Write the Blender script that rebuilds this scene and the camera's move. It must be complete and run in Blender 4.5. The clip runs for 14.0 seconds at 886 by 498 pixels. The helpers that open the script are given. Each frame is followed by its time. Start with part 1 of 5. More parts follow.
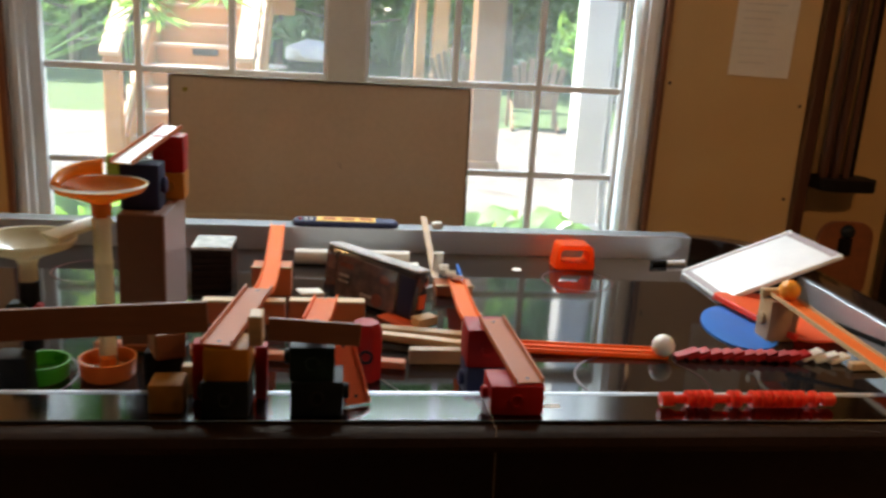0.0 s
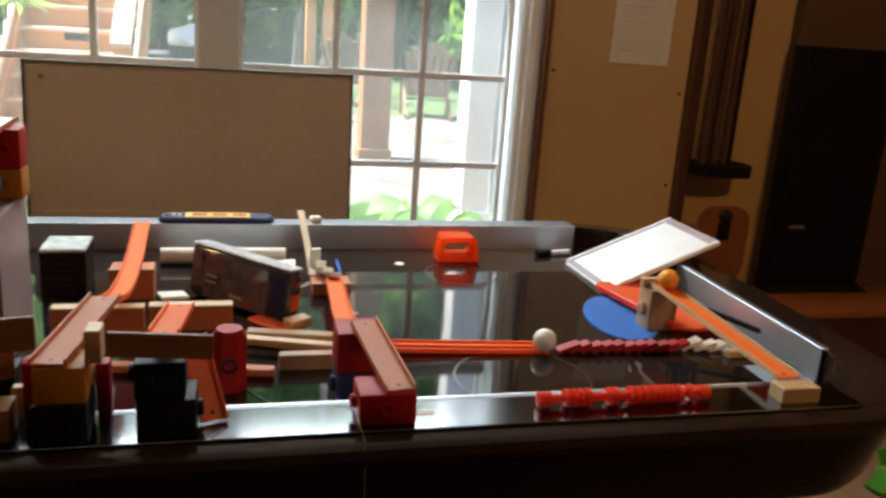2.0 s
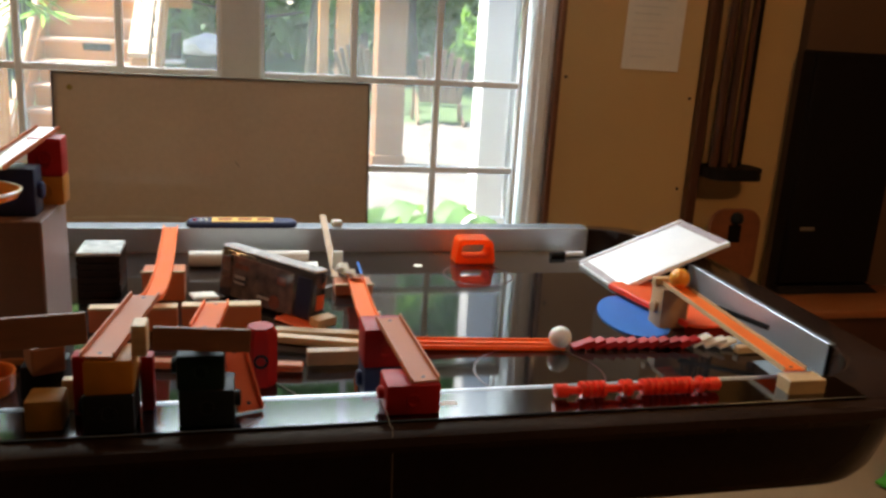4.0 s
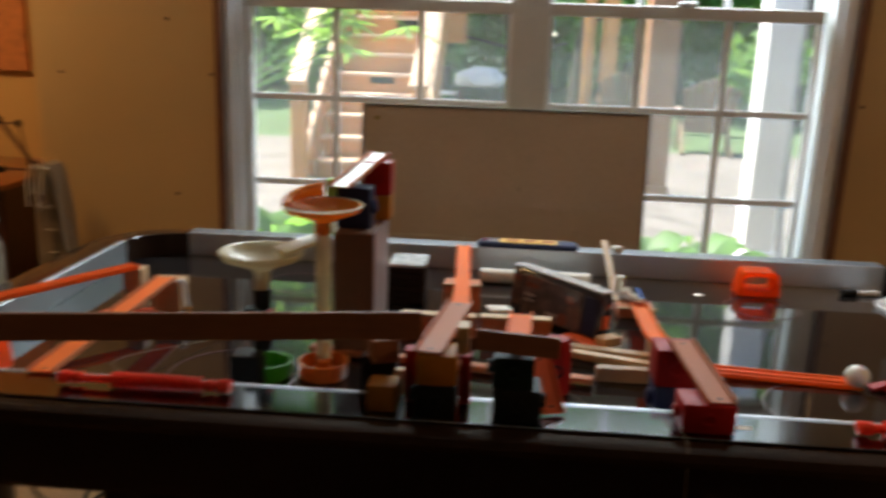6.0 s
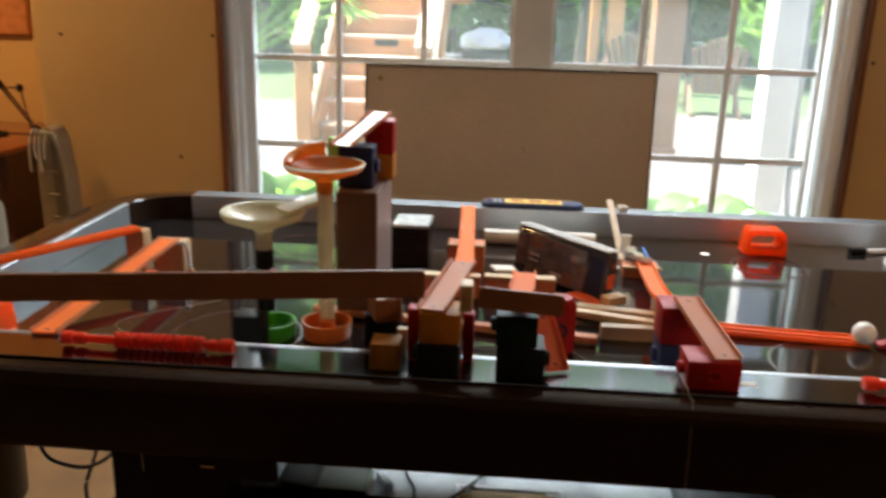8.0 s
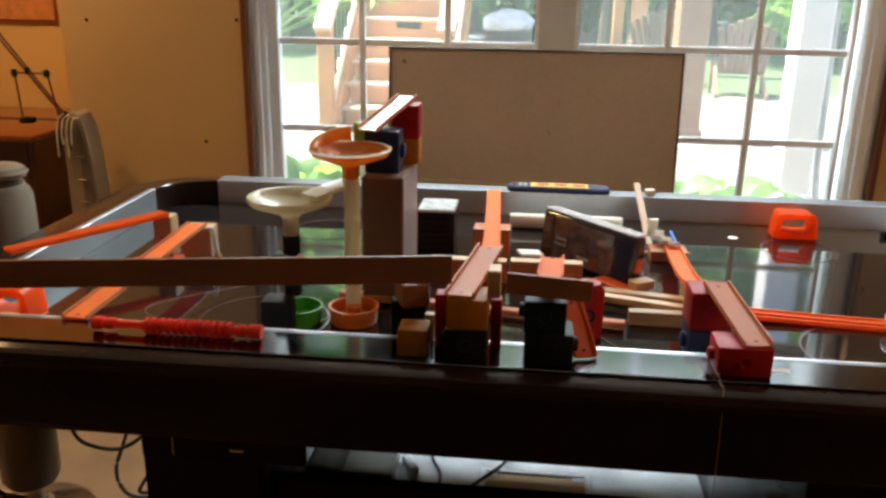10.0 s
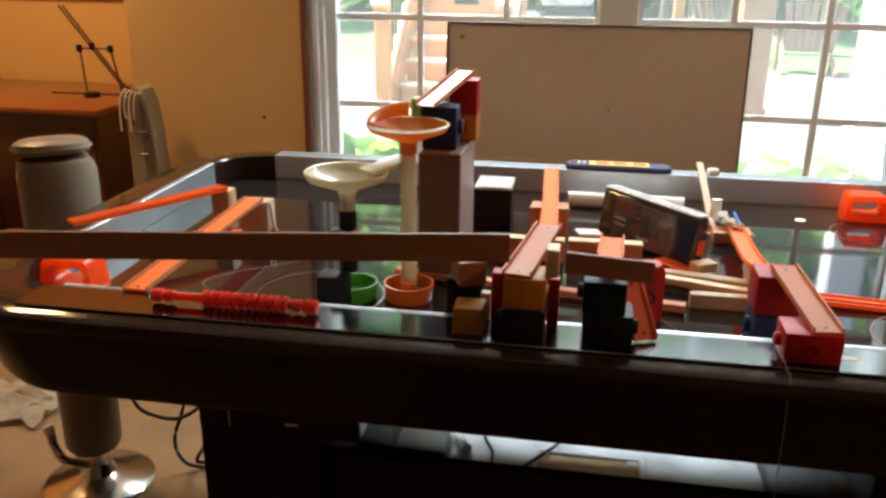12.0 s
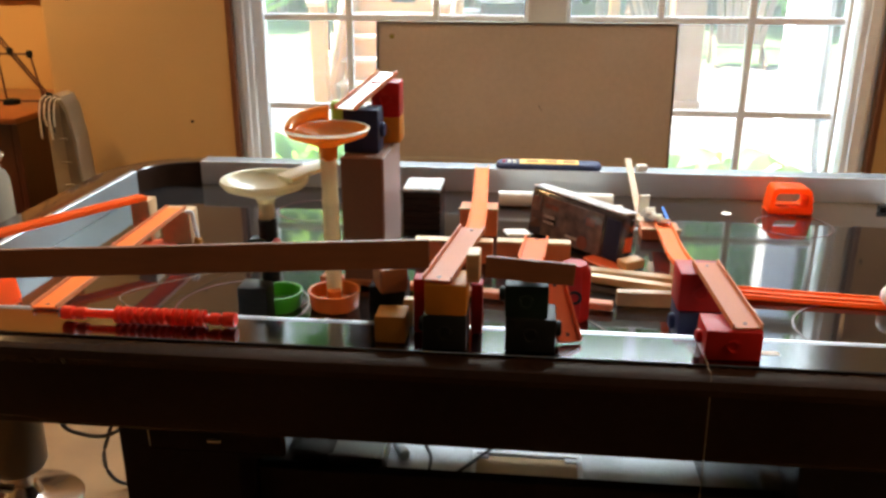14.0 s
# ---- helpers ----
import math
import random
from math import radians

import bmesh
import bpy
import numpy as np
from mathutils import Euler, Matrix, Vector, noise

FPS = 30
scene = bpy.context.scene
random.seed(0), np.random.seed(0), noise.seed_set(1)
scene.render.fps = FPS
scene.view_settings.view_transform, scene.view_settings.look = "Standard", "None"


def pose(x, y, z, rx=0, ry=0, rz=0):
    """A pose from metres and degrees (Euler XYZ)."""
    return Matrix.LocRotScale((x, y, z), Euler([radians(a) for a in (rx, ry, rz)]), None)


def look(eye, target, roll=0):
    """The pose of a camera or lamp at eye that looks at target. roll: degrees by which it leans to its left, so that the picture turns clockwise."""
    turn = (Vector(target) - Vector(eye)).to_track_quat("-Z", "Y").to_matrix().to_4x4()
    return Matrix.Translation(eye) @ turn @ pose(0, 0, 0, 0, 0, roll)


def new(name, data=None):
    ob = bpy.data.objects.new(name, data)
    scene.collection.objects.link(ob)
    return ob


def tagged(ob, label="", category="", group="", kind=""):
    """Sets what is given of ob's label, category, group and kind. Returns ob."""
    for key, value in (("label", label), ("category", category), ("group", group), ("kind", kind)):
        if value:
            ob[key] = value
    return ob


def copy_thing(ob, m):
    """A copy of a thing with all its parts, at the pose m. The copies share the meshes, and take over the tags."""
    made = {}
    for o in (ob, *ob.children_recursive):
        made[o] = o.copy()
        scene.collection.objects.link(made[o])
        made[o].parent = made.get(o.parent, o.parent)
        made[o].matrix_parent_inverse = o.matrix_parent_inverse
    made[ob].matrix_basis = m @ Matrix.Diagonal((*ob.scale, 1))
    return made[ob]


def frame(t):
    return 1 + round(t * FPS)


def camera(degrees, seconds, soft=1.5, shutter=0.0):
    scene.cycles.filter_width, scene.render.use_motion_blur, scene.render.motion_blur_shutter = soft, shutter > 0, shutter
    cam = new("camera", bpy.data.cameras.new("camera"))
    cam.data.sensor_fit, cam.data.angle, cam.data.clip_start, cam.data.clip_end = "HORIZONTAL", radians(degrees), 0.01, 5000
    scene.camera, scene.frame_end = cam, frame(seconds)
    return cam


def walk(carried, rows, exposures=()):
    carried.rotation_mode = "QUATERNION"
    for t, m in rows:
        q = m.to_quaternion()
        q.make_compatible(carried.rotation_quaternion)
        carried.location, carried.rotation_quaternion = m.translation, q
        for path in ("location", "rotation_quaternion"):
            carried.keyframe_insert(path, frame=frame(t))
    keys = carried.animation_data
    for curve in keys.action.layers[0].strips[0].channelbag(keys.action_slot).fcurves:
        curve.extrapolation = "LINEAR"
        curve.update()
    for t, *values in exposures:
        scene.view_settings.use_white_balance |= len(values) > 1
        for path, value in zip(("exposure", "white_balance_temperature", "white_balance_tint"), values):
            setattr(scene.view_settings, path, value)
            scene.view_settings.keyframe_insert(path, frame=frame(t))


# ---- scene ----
cam = camera(55.8, 14.0, soft=2.8, shutter=0.6)
PATH = [
    (0, (-0.018, 0.398, 1.31), (0.232, 2.313, 0.787), 3.4),
    (0.5, (-0.002, 0.424, 1.309), (0.33, 2.328, 0.793), 3.8),
    (1, (0.013, 0.447, 1.309), (0.377, 2.344, 0.79), 3.6),
    (1.5, (0.026, 0.457, 1.309), (0.421, 2.344, 0.777), 3.4),
    (2, (0.037, 0.462, 1.309), (0.523, 2.326, 0.772), 4.0),
    (2.2, (0.035, 0.46, 1.309), (0.545, 2.318, 0.775), 4.0),
    (4.3, (0.005, 0.401, 1.318), (0.432, 2.284, 0.798), 3.1),
    (4.5, (0.002, 0.401, 1.319), (0.399, 2.295, 0.815), 2.9),
    (5, (-0.01, 0.405, 1.324), (0.316, 2.32, 0.848), 2.5),
    (5.5, (-0.036, 0.392, 1.326), (0.141, 2.332, 0.871), 2.0),
    (6, (-0.078, 0.315, 1.325), (-0.208, 2.251, 0.838), 2.0),
    (6.5, (-0.093, 0.266, 1.326), (-0.471, 2.165, 0.826), 1.2),
    (7, (-0.091, 0.259, 1.327), (-0.522, 2.146, 0.822), 0.5),
    (7.5, (-0.094, 0.286, 1.325), (-0.527, 2.169, 0.808), 0.6),
    (8, (-0.072, 0.325, 1.312), (-0.214, 2.237, 0.744), 1.5),
    (8.2, (-0.077, 0.322, 1.31), (-0.197, 2.228, 0.716), 1.6),
    (10.3, (-0.08, 0.333, 1.314), (-0.304, 2.223, 0.699), 0.9),
    (10.5, (-0.081, 0.334, 1.309), (-0.333, 2.218, 0.686), 0.9),
    (11, (-0.094, 0.332, 1.309), (-0.423, 2.195, 0.661), 0.3),
    (11.5, (-0.088, 0.343, 1.308), (-0.412, 2.206, 0.658), 0.6),
    (12, (-0.087, 0.347, 1.307), (-0.404, 2.208, 0.648), 0.6),
    (12.5, (-0.078, 0.355, 1.308), (-0.371, 2.221, 0.65), 0.7),
    (13, (-0.067, 0.362, 1.31), (-0.311, 2.233, 0.646), 0.4),
    (13.5, (-0.055, 0.37, 1.312), (-0.27, 2.245, 0.65), 0.1),
    (14, (-0.052, 0.377, 1.311), (-0.246, 2.254, 0.647), 0.1),
]
EXPOSURES = [(0.0, 2.6), (2.2, 2.6), (5.0, 2.55), (5.5, 2.4), (6.0, 2.2), (6.6, 2.45), (7.4, 2.65), (8.2, 2.8), (10.3, 2.85), (12.0, 3.15), (14.0, 3.38)]
walk(cam, [(t, look(eye, target, roll)) for t, eye, target, roll in PATH], EXPOSURES)

# ---- light ----
world = bpy.data.worlds.new("sky")
scene.world = world
world.use_nodes = True
wn = world.node_tree
sky = wn.nodes.new("ShaderNodeTexSky")
sky.sky_type = 'NISHITA'
sky.sun_disc = False
sky.sun_elevation = radians(57)
sky.sun_rotation = radians(283)
wn.links.new(sky.outputs[0], wn.nodes["Background"].inputs[0])
wn.nodes["Background"].inputs[1].default_value = 0.15
sun = new("sun", bpy.data.lights.new("sun", 'SUN'))
sun.data.energy, sun.data.angle, sun.data.color = 4.2, radians(0.6), (1.0, 0.95, 0.86)
sun.matrix_world = look((-9, 8, 14.2), (0, 6, 0))
win_light = new("window_light", bpy.data.lights.new("window_light", 'AREA'))
win_light.data.shape, win_light.data.size, win_light.data.size_y = 'RECTANGLE', 1.8, 0.24
win_light.data.energy, win_light.data.color = 12.5, (0.84, 0.94, 1.0)
win_light.matrix_world = look((0, 3.38, 2.07), (0, 1.6, 0.75))
room_light = new("room_light", bpy.data.lights.new("room_light", 'AREA'))
room_light.data.shape, room_light.data.size = 'DISK', 0.28
room_light.data.energy, room_light.data.color = 3.5, (1.0, 0.57, 0.22)
room_light.matrix_world = look((-2.35, 2.75, 2.33), (-2.35, 2.9, 0))
# Added lamp, out of view, to warm the right wall and near faces.
side_light = new("room_light", bpy.data.lights.new("room_light", 'AREA'))
side_light.data.shape, side_light.data.size = 'DISK', 0.28
side_light.data.energy, side_light.data.color = 1.85, (1.0, 0.50, 0.18)
side_light.matrix_world = look((1.9, 0.9, 2.33), (1.9, 1.3, 0))

# ---- materials ----
def mat(name, col, rough=0.5, metal=0.0, var=0.12, scale=8.0, bump=0.0, bscale=60.0, coat=0.0, spec=0.5,
        trans=0.0, sub=0.0, stretch=(1, 1, 1), emit=0.0, alpha=1.0, tint=None):
    """Principled material with two scales of variation in colour, roughness and relief."""
    m = bpy.data.materials.new(name)
    m.use_nodes = True
    n, l = m.node_tree.nodes, m.node_tree.links
    b = n["Principled BSDF"]
    co = n.new("ShaderNodeTexCoord")
    mp = n.new("ShaderNodeMapping")
    mp.inputs["Scale"].default_value = stretch
    l.new(co.outputs["Object"], mp.inputs[0])
    big = n.new("ShaderNodeTexNoise")
    big.inputs["Scale"].default_value, big.inputs["Detail"].default_value = scale, 6
    fine = n.new("ShaderNodeTexNoise")
    fine.inputs["Scale"].default_value, fine.inputs["Detail"].default_value = bscale, 4
    l.new(mp.outputs[0], big.inputs[0])
    l.new(mp.outputs[0], fine.inputs[0])
    oi = n.new("ShaderNodeObjectInfo")
    mix = n.new("ShaderNodeMath")
    mix.operation = 'MULTIPLY_ADD'
    l.new(fine.outputs[0], mix.inputs[0])
    mix.inputs[1].default_value = 0.4
    l.new(big.outputs[0], mix.inputs[2])
    ad = n.new("ShaderNodeMath")
    ad.operation = 'MULTIPLY_ADD'
    l.new(oi.outputs["Random"], ad.inputs[0])
    ad.inputs[1].default_value = 0.25
    l.new(mix.outputs[0], ad.inputs[2])
    ramp = n.new("ShaderNodeValToRGB")
    lo = tint or tuple(c * (1 - var * 1.6) for c in col)
    hi = tuple(min(1.0, c * (1 + var)) for c in col)
    ramp.color_ramp.elements[0].position, ramp.color_ramp.elements[1].position = 0.45, 1.05
    ramp.color_ramp.elements[0].color, ramp.color_ramp.elements[1].color = (*lo, 1), (*hi, 1)
    l.new(ad.outputs[0], ramp.inputs[0])
    l.new(ramp.outputs[0], b.inputs["Base Color"])
    rr = n.new("ShaderNodeMapRange")
    rr.inputs[3].default_value, rr.inputs[4].default_value = max(0.02, rough * 0.8), min(1, rough * 1.25)
    l.new(big.outputs[0], rr.inputs[0])
    l.new(rr.outputs[0], b.inputs["Roughness"])
    b.inputs["Metallic"].default_value = metal
    b.inputs["Specular IOR Level"].default_value = spec
    b.inputs["Coat Weight"].default_value = coat
    b.inputs["Transmission Weight"].default_value = trans
    if sub:
        b.inputs["Subsurface Weight"].default_value = sub
        b.inputs["Subsurface Radius"].default_value = (0.02, 0.01, 0.005)
    if bump:
        bp = n.new("ShaderNodeBump")
        bp.inputs["Strength"].default_value, bp.inputs["Distance"].default_value = bump, 0.004
        l.new(fine.outputs[0], bp.inputs["Height"])
        l.new(bp.outputs[0], b.inputs["Normal"])
    if emit:
        b.inputs["Emission Color"].default_value = (*col, 1)
        b.inputs["Emission Strength"].default_value = emit
    return m


def leafy(name, col):
    """Leaf material that lets some light through."""
    m = mat(name, col, 0.5, var=0.45, scale=1.7, bscale=14)
    n, l = m.node_tree.nodes, m.node_tree.links
    tr = n.new("ShaderNodeBsdfTranslucent")
    tr.inputs[0].default_value = (col[0] * 2.2, col[1] * 2.0, col[2] * 1.2, 1)
    mx = n.new("ShaderNodeMixShader")
    mx.inputs[0].default_value = 0.52
    l.new(n["Principled BSDF"].outputs[0], mx.inputs[1])
    l.new(tr.outputs[0], mx.inputs[2])
    l.new(mx.outputs[0], n["Material Output"].inputs[0])
    return m


def glowing(name, col, share=0.6, rough=0.3):
    """Thin bright plastic that passes light from behind."""
    m = mat(name, col, rough, var=0.06, scale=10)
    n, l = m.node_tree.nodes, m.node_tree.links
    tr = n.new("ShaderNodeBsdfTranslucent")
    tr.inputs[0].default_value = (*col, 1)
    mx = n.new("ShaderNodeMixShader")
    mx.inputs[0].default_value = share
    l.new(n["Principled BSDF"].outputs[0], mx.inputs[1])
    l.new(tr.outputs[0], mx.inputs[2])
    l.new(mx.outputs[0], n["Material Output"].inputs[0])
    return m


M_GOB = glowing("translucent_orange_plastic", (1.0, 0.21, 0.03), 0.72)
M_ORANGE = glowing("orange_track_plastic", (0.92, 0.20, 0.014), 0.35, 0.65)
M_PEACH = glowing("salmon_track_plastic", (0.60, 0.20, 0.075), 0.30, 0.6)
M_CORAL = glowing("coral_track_plastic", (0.72, 0.15, 0.05), 0.30, 0.6)
M_NEON = glowing("neon_red_plastic", (0.98, 0.075, 0.03), 0.35, 0.35)
M_OSHEET = glowing("orange_red_sheet", (0.95, 0.15, 0.04), 0.3, 0.4)
M_TRAYW = glowing("thin_white_tray_plastic", (0.94, 0.95, 0.97), 0.15, 0.3)
M_AMBERF = glowing("amber_funnel_plastic", (0.78, 0.32, 0.06), 0.5, 0.18)
M_MILKY = glowing("milky_funnel_plastic", (0.78, 0.73, 0.54), 0.45, 0.25)
M_CUPO = glowing("orange_cup_plastic", (0.75, 0.22, 0.04), 0.35, 0.3)
M_GREEN = glowing("green_cup_plastic", (0.09, 0.38, 0.04), 0.35, 0.3)
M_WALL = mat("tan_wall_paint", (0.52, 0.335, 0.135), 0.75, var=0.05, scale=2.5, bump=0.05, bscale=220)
M_PANEL = mat("beige_panel", (0.55, 0.365, 0.165), 0.55, var=0.06, scale=2.0, bump=0.03, bscale=160)
M_TRIMWOOD = mat("stained_trim", (0.16, 0.06, 0.025), 0.4, var=0.3, scale=4, stretch=(1, 1, 0.1), coat=0.2)
M_WHITE = mat("white_window_paint", (0.85, 0.88, 0.90), 0.4, var=0.04, scale=5, bump=0.02)
M_MULL = mat("grey_window_post", (0.62, 0.60, 0.55), 0.5, var=0.06, scale=5)
# Much darker than the tan walls; for south, east and return walls.
M_DARKBROWN = mat("dark_brown_wall", (0.11, 0.055, 0.026), 0.8, var=0.08, scale=2.5)
M_CEIL = mat("ceiling_paint", (0.72, 0.68, 0.60), 0.9, var=0.04, scale=3, bump=0.1, bscale=120)
M_CARPET = mat("tan_carpet", (0.20, 0.12, 0.055), 0.95, var=0.22, scale=5, bump=0.6, bscale=420)
M_BLACKGLOSS = mat("black_lacquer", (0.019, 0.013, 0.012), 0.12, var=0.25, scale=3, spec=0.10)
M_FRAME = mat("dark_brown_lacquer", (0.022, 0.012, 0.008), 0.10, var=0.3, scale=3, spec=0.2, bscale=90)
M_CAP = mat("polished_dark_metal_ledge", (0.15, 0.155, 0.155), 0.12, 1.0, var=0.12, scale=3, bscale=90)
M_FIELD = mat("black_playfield", (0.010, 0.009, 0.009), 0.05, var=0.3, scale=2.5, coat=0.15, spec=0.6)
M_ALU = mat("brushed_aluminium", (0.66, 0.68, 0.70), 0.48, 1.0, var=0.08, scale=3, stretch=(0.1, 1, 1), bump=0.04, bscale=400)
# Same aluminium; shade on the end rails is put into the colour.
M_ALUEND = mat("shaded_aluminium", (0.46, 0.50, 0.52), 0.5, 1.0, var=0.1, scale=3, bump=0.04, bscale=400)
# Rail tops coloured darker to hold down the window's reflected light.
M_ALUTOP = mat("aluminium_darkened_for_glare", (0.20, 0.21, 0.22), 0.5, 1.0, var=0.1, scale=3, stretch=(0.1, 1, 1), bump=0.04, bscale=400)
M_LINE = mat("faded_red_line", (0.055, 0.010, 0.010), 0.3, var=0.3, scale=20)
M_RED = mat("red_block_plastic", (0.34, 0.010, 0.008), 0.5, spec=0.18, var=0.15, scale=12, bump=0.03)
M_YELLOW = mat("amber_block_plastic", (0.42, 0.16, 0.015), 0.5, spec=0.2, var=0.12, scale=12)
M_DKAMBER = mat("dull_amber_plastic", (0.30, 0.13, 0.02), 0.55, spec=0.25, var=0.15, scale=12)
M_BLACK = mat("black_block_plastic", (0.010, 0.012, 0.013), 0.5, spec=0.16, var=0.2, scale=12)
M_DKGREEN = mat("dark_green_block_plastic", (0.007, 0.020, 0.017), 0.5, spec=0.14, var=0.2, scale=12)
M_NAVY = mat("navy_block_plastic", (0.012, 0.016, 0.06), 0.5, spec=0.32, var=0.2, scale=12)
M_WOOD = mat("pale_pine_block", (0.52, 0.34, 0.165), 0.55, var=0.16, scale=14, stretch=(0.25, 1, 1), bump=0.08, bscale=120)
M_TAN = mat("tan_plastic_block", (0.42, 0.26, 0.13), 0.5, spec=0.32, var=0.14, scale=14, bump=0.05)
M_PLANK = mat("brown_board", (0.22, 0.085, 0.036), 0.6, var=0.2, scale=6, stretch=(0.15, 1, 1), bump=0.08, bscale=110)
M_CARD = mat("brown_cardboard", (0.15, 0.065, 0.035), 0.75, var=0.1, scale=6, bump=0.06, bscale=200)
M_CARDGREY = mat("grey_box_side", (0.33, 0.27, 0.27), 0.35, var=0.08, scale=6)
M_IVORY = mat("ivory_plastic", (0.80, 0.76, 0.66), 0.35, var=0.06, scale=20, sub=0.1)
M_PLASTICW = mat("white_plastic", (0.84, 0.86, 0.88), 0.35, var=0.04, scale=10)
M_BLUE = mat("blue_plastic_sheet", (0.03, 0.16, 0.52), 0.4, var=0.08, scale=10)
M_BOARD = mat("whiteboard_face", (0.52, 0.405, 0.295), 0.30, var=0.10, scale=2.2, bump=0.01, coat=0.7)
M_BOARDF = mat("whiteboard_frame", (0.10, 0.08, 0.06), 0.45, var=0.15, scale=10)
M_CASE = mat("dark_shrink_wrapped_case", (0.035, 0.028, 0.034), 0.14, var=0.35, scale=18, coat=0.6, bump=0.12, bscale=50)
M_CASEPIC = mat("printed_box_front", (0.12, 0.075, 0.075), 0.18, var=0.5, scale=22, coat=0.6, bump=0.06, bscale=45)
# Near-white base colour stands in for window reflections on the clear wrap.
M_WRAP = mat("crinkled_wrap_painted_glare", (0.86, 0.91, 0.98), 0.16, var=0.3, scale=60, coat=0.5, bump=0.5, bscale=120)
M_DESK = mat("cherry_desk_wood", (0.23, 0.072, 0.02), 0.3, var=0.25, scale=5, stretch=(0.2, 1, 1), coat=0.4, bump=0.03)
M_DESKD = mat("dark_cherry_wood", (0.06, 0.015, 0.007), 0.35, var=0.3, scale=5, stretch=(1, 1, 0.2), coat=0.3)
M_CORK = mat("cork", (0.40, 0.15, 0.05), 0.9, var=0.25, scale=30, bump=0.3, bscale=300)
M_VINYL = mat("grey_vinyl", (0.16, 0.125, 0.085), 0.4, var=0.1, scale=7, bump=0.06, bscale=260)
M_CHROME = mat("satin_chrome", (0.72, 0.68, 0.62), 0.18, 1.0, var=0.05, scale=5)
M_BEIGE = mat("beige_plastic", (0.30, 0.235, 0.16), 0.45, var=0.08, scale=6)
M_CLOTH = mat("pale_cloth", (0.45, 0.38, 0.27), 0.95, var=0.25, scale=14, bump=0.5, bscale=200)
M_CABLE = mat("black_rubber", (0.015, 0.014, 0.013), 0.5, var=0.2, scale=20)
M_PAPER = mat("white_paper", (0.74, 0.70, 0.62), 0.8, var=0.05, scale=9)
M_INK = mat("faint_grey_ink", (0.62, 0.59, 0.53), 0.8, var=0.1)
M_SHELF = mat("grey_dusty_shelf", (0.50, 0.53, 0.54), 0.38, var=0.25, scale=9, coat=0.15, bump=0.06, bscale=150)
M_CUE = mat("cue_stick_wood", (0.07, 0.025, 0.012), 0.3, var=0.3, scale=6, stretch=(1, 1, 0.1), coat=0.5)
M_DARKROOM = mat("black_cabinet_paint", (0.007, 0.005, 0.0045), 0.6, var=0.2, scale=4, spec=0.12)
M_STRING = mat("cotton_string", (0.22, 0.17, 0.11), 0.9, var=0.1)
M_ORBALL = mat("orange_table_tennis_ball", (0.90, 0.36, 0.03), 0.4, var=0.05, sub=0.3)
M_BALL = mat("white_table_tennis_ball", (0.84, 0.80, 0.74), 0.4, var=0.05, sub=0.3)
M_SCREEN = mat("yellow_score_panel", (0.80, 0.50, 0.13), 0.35, var=0.08, scale=30)
M_DIGIT = mat("dark_red_digits", (0.30, 0.035, 0.02), 0.3, var=0.1)
M_SCREW = mat("dark_screw_head", (0.03, 0.02, 0.015), 0.4, 0.6)
# outdoors
M_GRASS = mat("lawn", (0.05, 0.085, 0.03), 0.9, var=0.4, scale=1.3, bump=0.5, bscale=22, tint=(0.045, 0.06, 0.025))
M_PATIO = mat("pale_gravel", (0.125, 0.11, 0.095), 0.9, var=0.5, scale=4.5, bump=0.8, bscale=30, tint=(0.05, 0.042, 0.034))
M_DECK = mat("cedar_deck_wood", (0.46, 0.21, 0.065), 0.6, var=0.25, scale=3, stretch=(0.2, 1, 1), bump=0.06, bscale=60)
# Lit copy of the deck wood: sunlight on treads and rails is coloured in.
M_DECKTOP = mat("sunlit_tone_deck_wood", (0.60, 0.42, 0.27), 0.65, var=0.2, scale=3, stretch=(0.2, 1, 1), bump=0.06)
M_POST = mat("brown_post_wood", (0.20, 0.10, 0.045), 0.65, var=0.25, scale=3, stretch=(1, 1, 0.2), bump=0.06)
M_BARK = mat("bark", (0.07, 0.055, 0.04), 0.9, var=0.4, scale=6, stretch=(1, 1, 0.3), bump=0.6, bscale=25)
M_SIDING = mat("white_column_paint", (0.82, 0.82, 0.80), 0.6, var=0.04, scale=4)
M_LEAF = leafy("leaf", (0.12, 0.25, 0.08))
M_LEAF2 = leafy("yellow_green_leaf", (0.13, 0.25, 0.075))
M_HOSTA = leafy("hosta_leaf", (0.09, 0.20, 0.045))
M_TARP = mat("grey_tarp", (0.50, 0.49, 0.46), 0.7, var=0.3, scale=4, bump=0.3, bscale=12)
M_CHAIRW = mat("weathered_chair_wood", (0.20, 0.13, 0.085), 0.7, var=0.25, scale=6, stretch=(1, 1, 0.2))
M_GLASS = bpy.data.materials.new("window_glass")
M_GLASS.use_nodes = True
_n = M_GLASS.node_tree.nodes
_gl, _tr, _mx, _fr = (_n.new(k) for k in ("ShaderNodeBsdfGlossy", "ShaderNodeBsdfTransparent", "ShaderNodeMixShader", "ShaderNodeFresnel"))
_gl.inputs["Roughness"].default_value = 0.02
M_GLASS.node_tree.links.new(_fr.outputs[0], _mx.inputs[0])
M_GLASS.node_tree.links.new(_tr.outputs[0], _mx.inputs[1])
M_GLASS.node_tree.links.new(_gl.outputs[0], _mx.inputs[2])
# Pale translucent share imitates veiling glare over the outdoor view.
_veil = _n.new("ShaderNodeBsdfTranslucent")
_veil.inputs[0].default_value = (0.80, 0.86, 0.86, 1)
_veil_mix = _n.new("ShaderNodeMixShader")
_veil_mix.inputs[0].default_value = 0.13
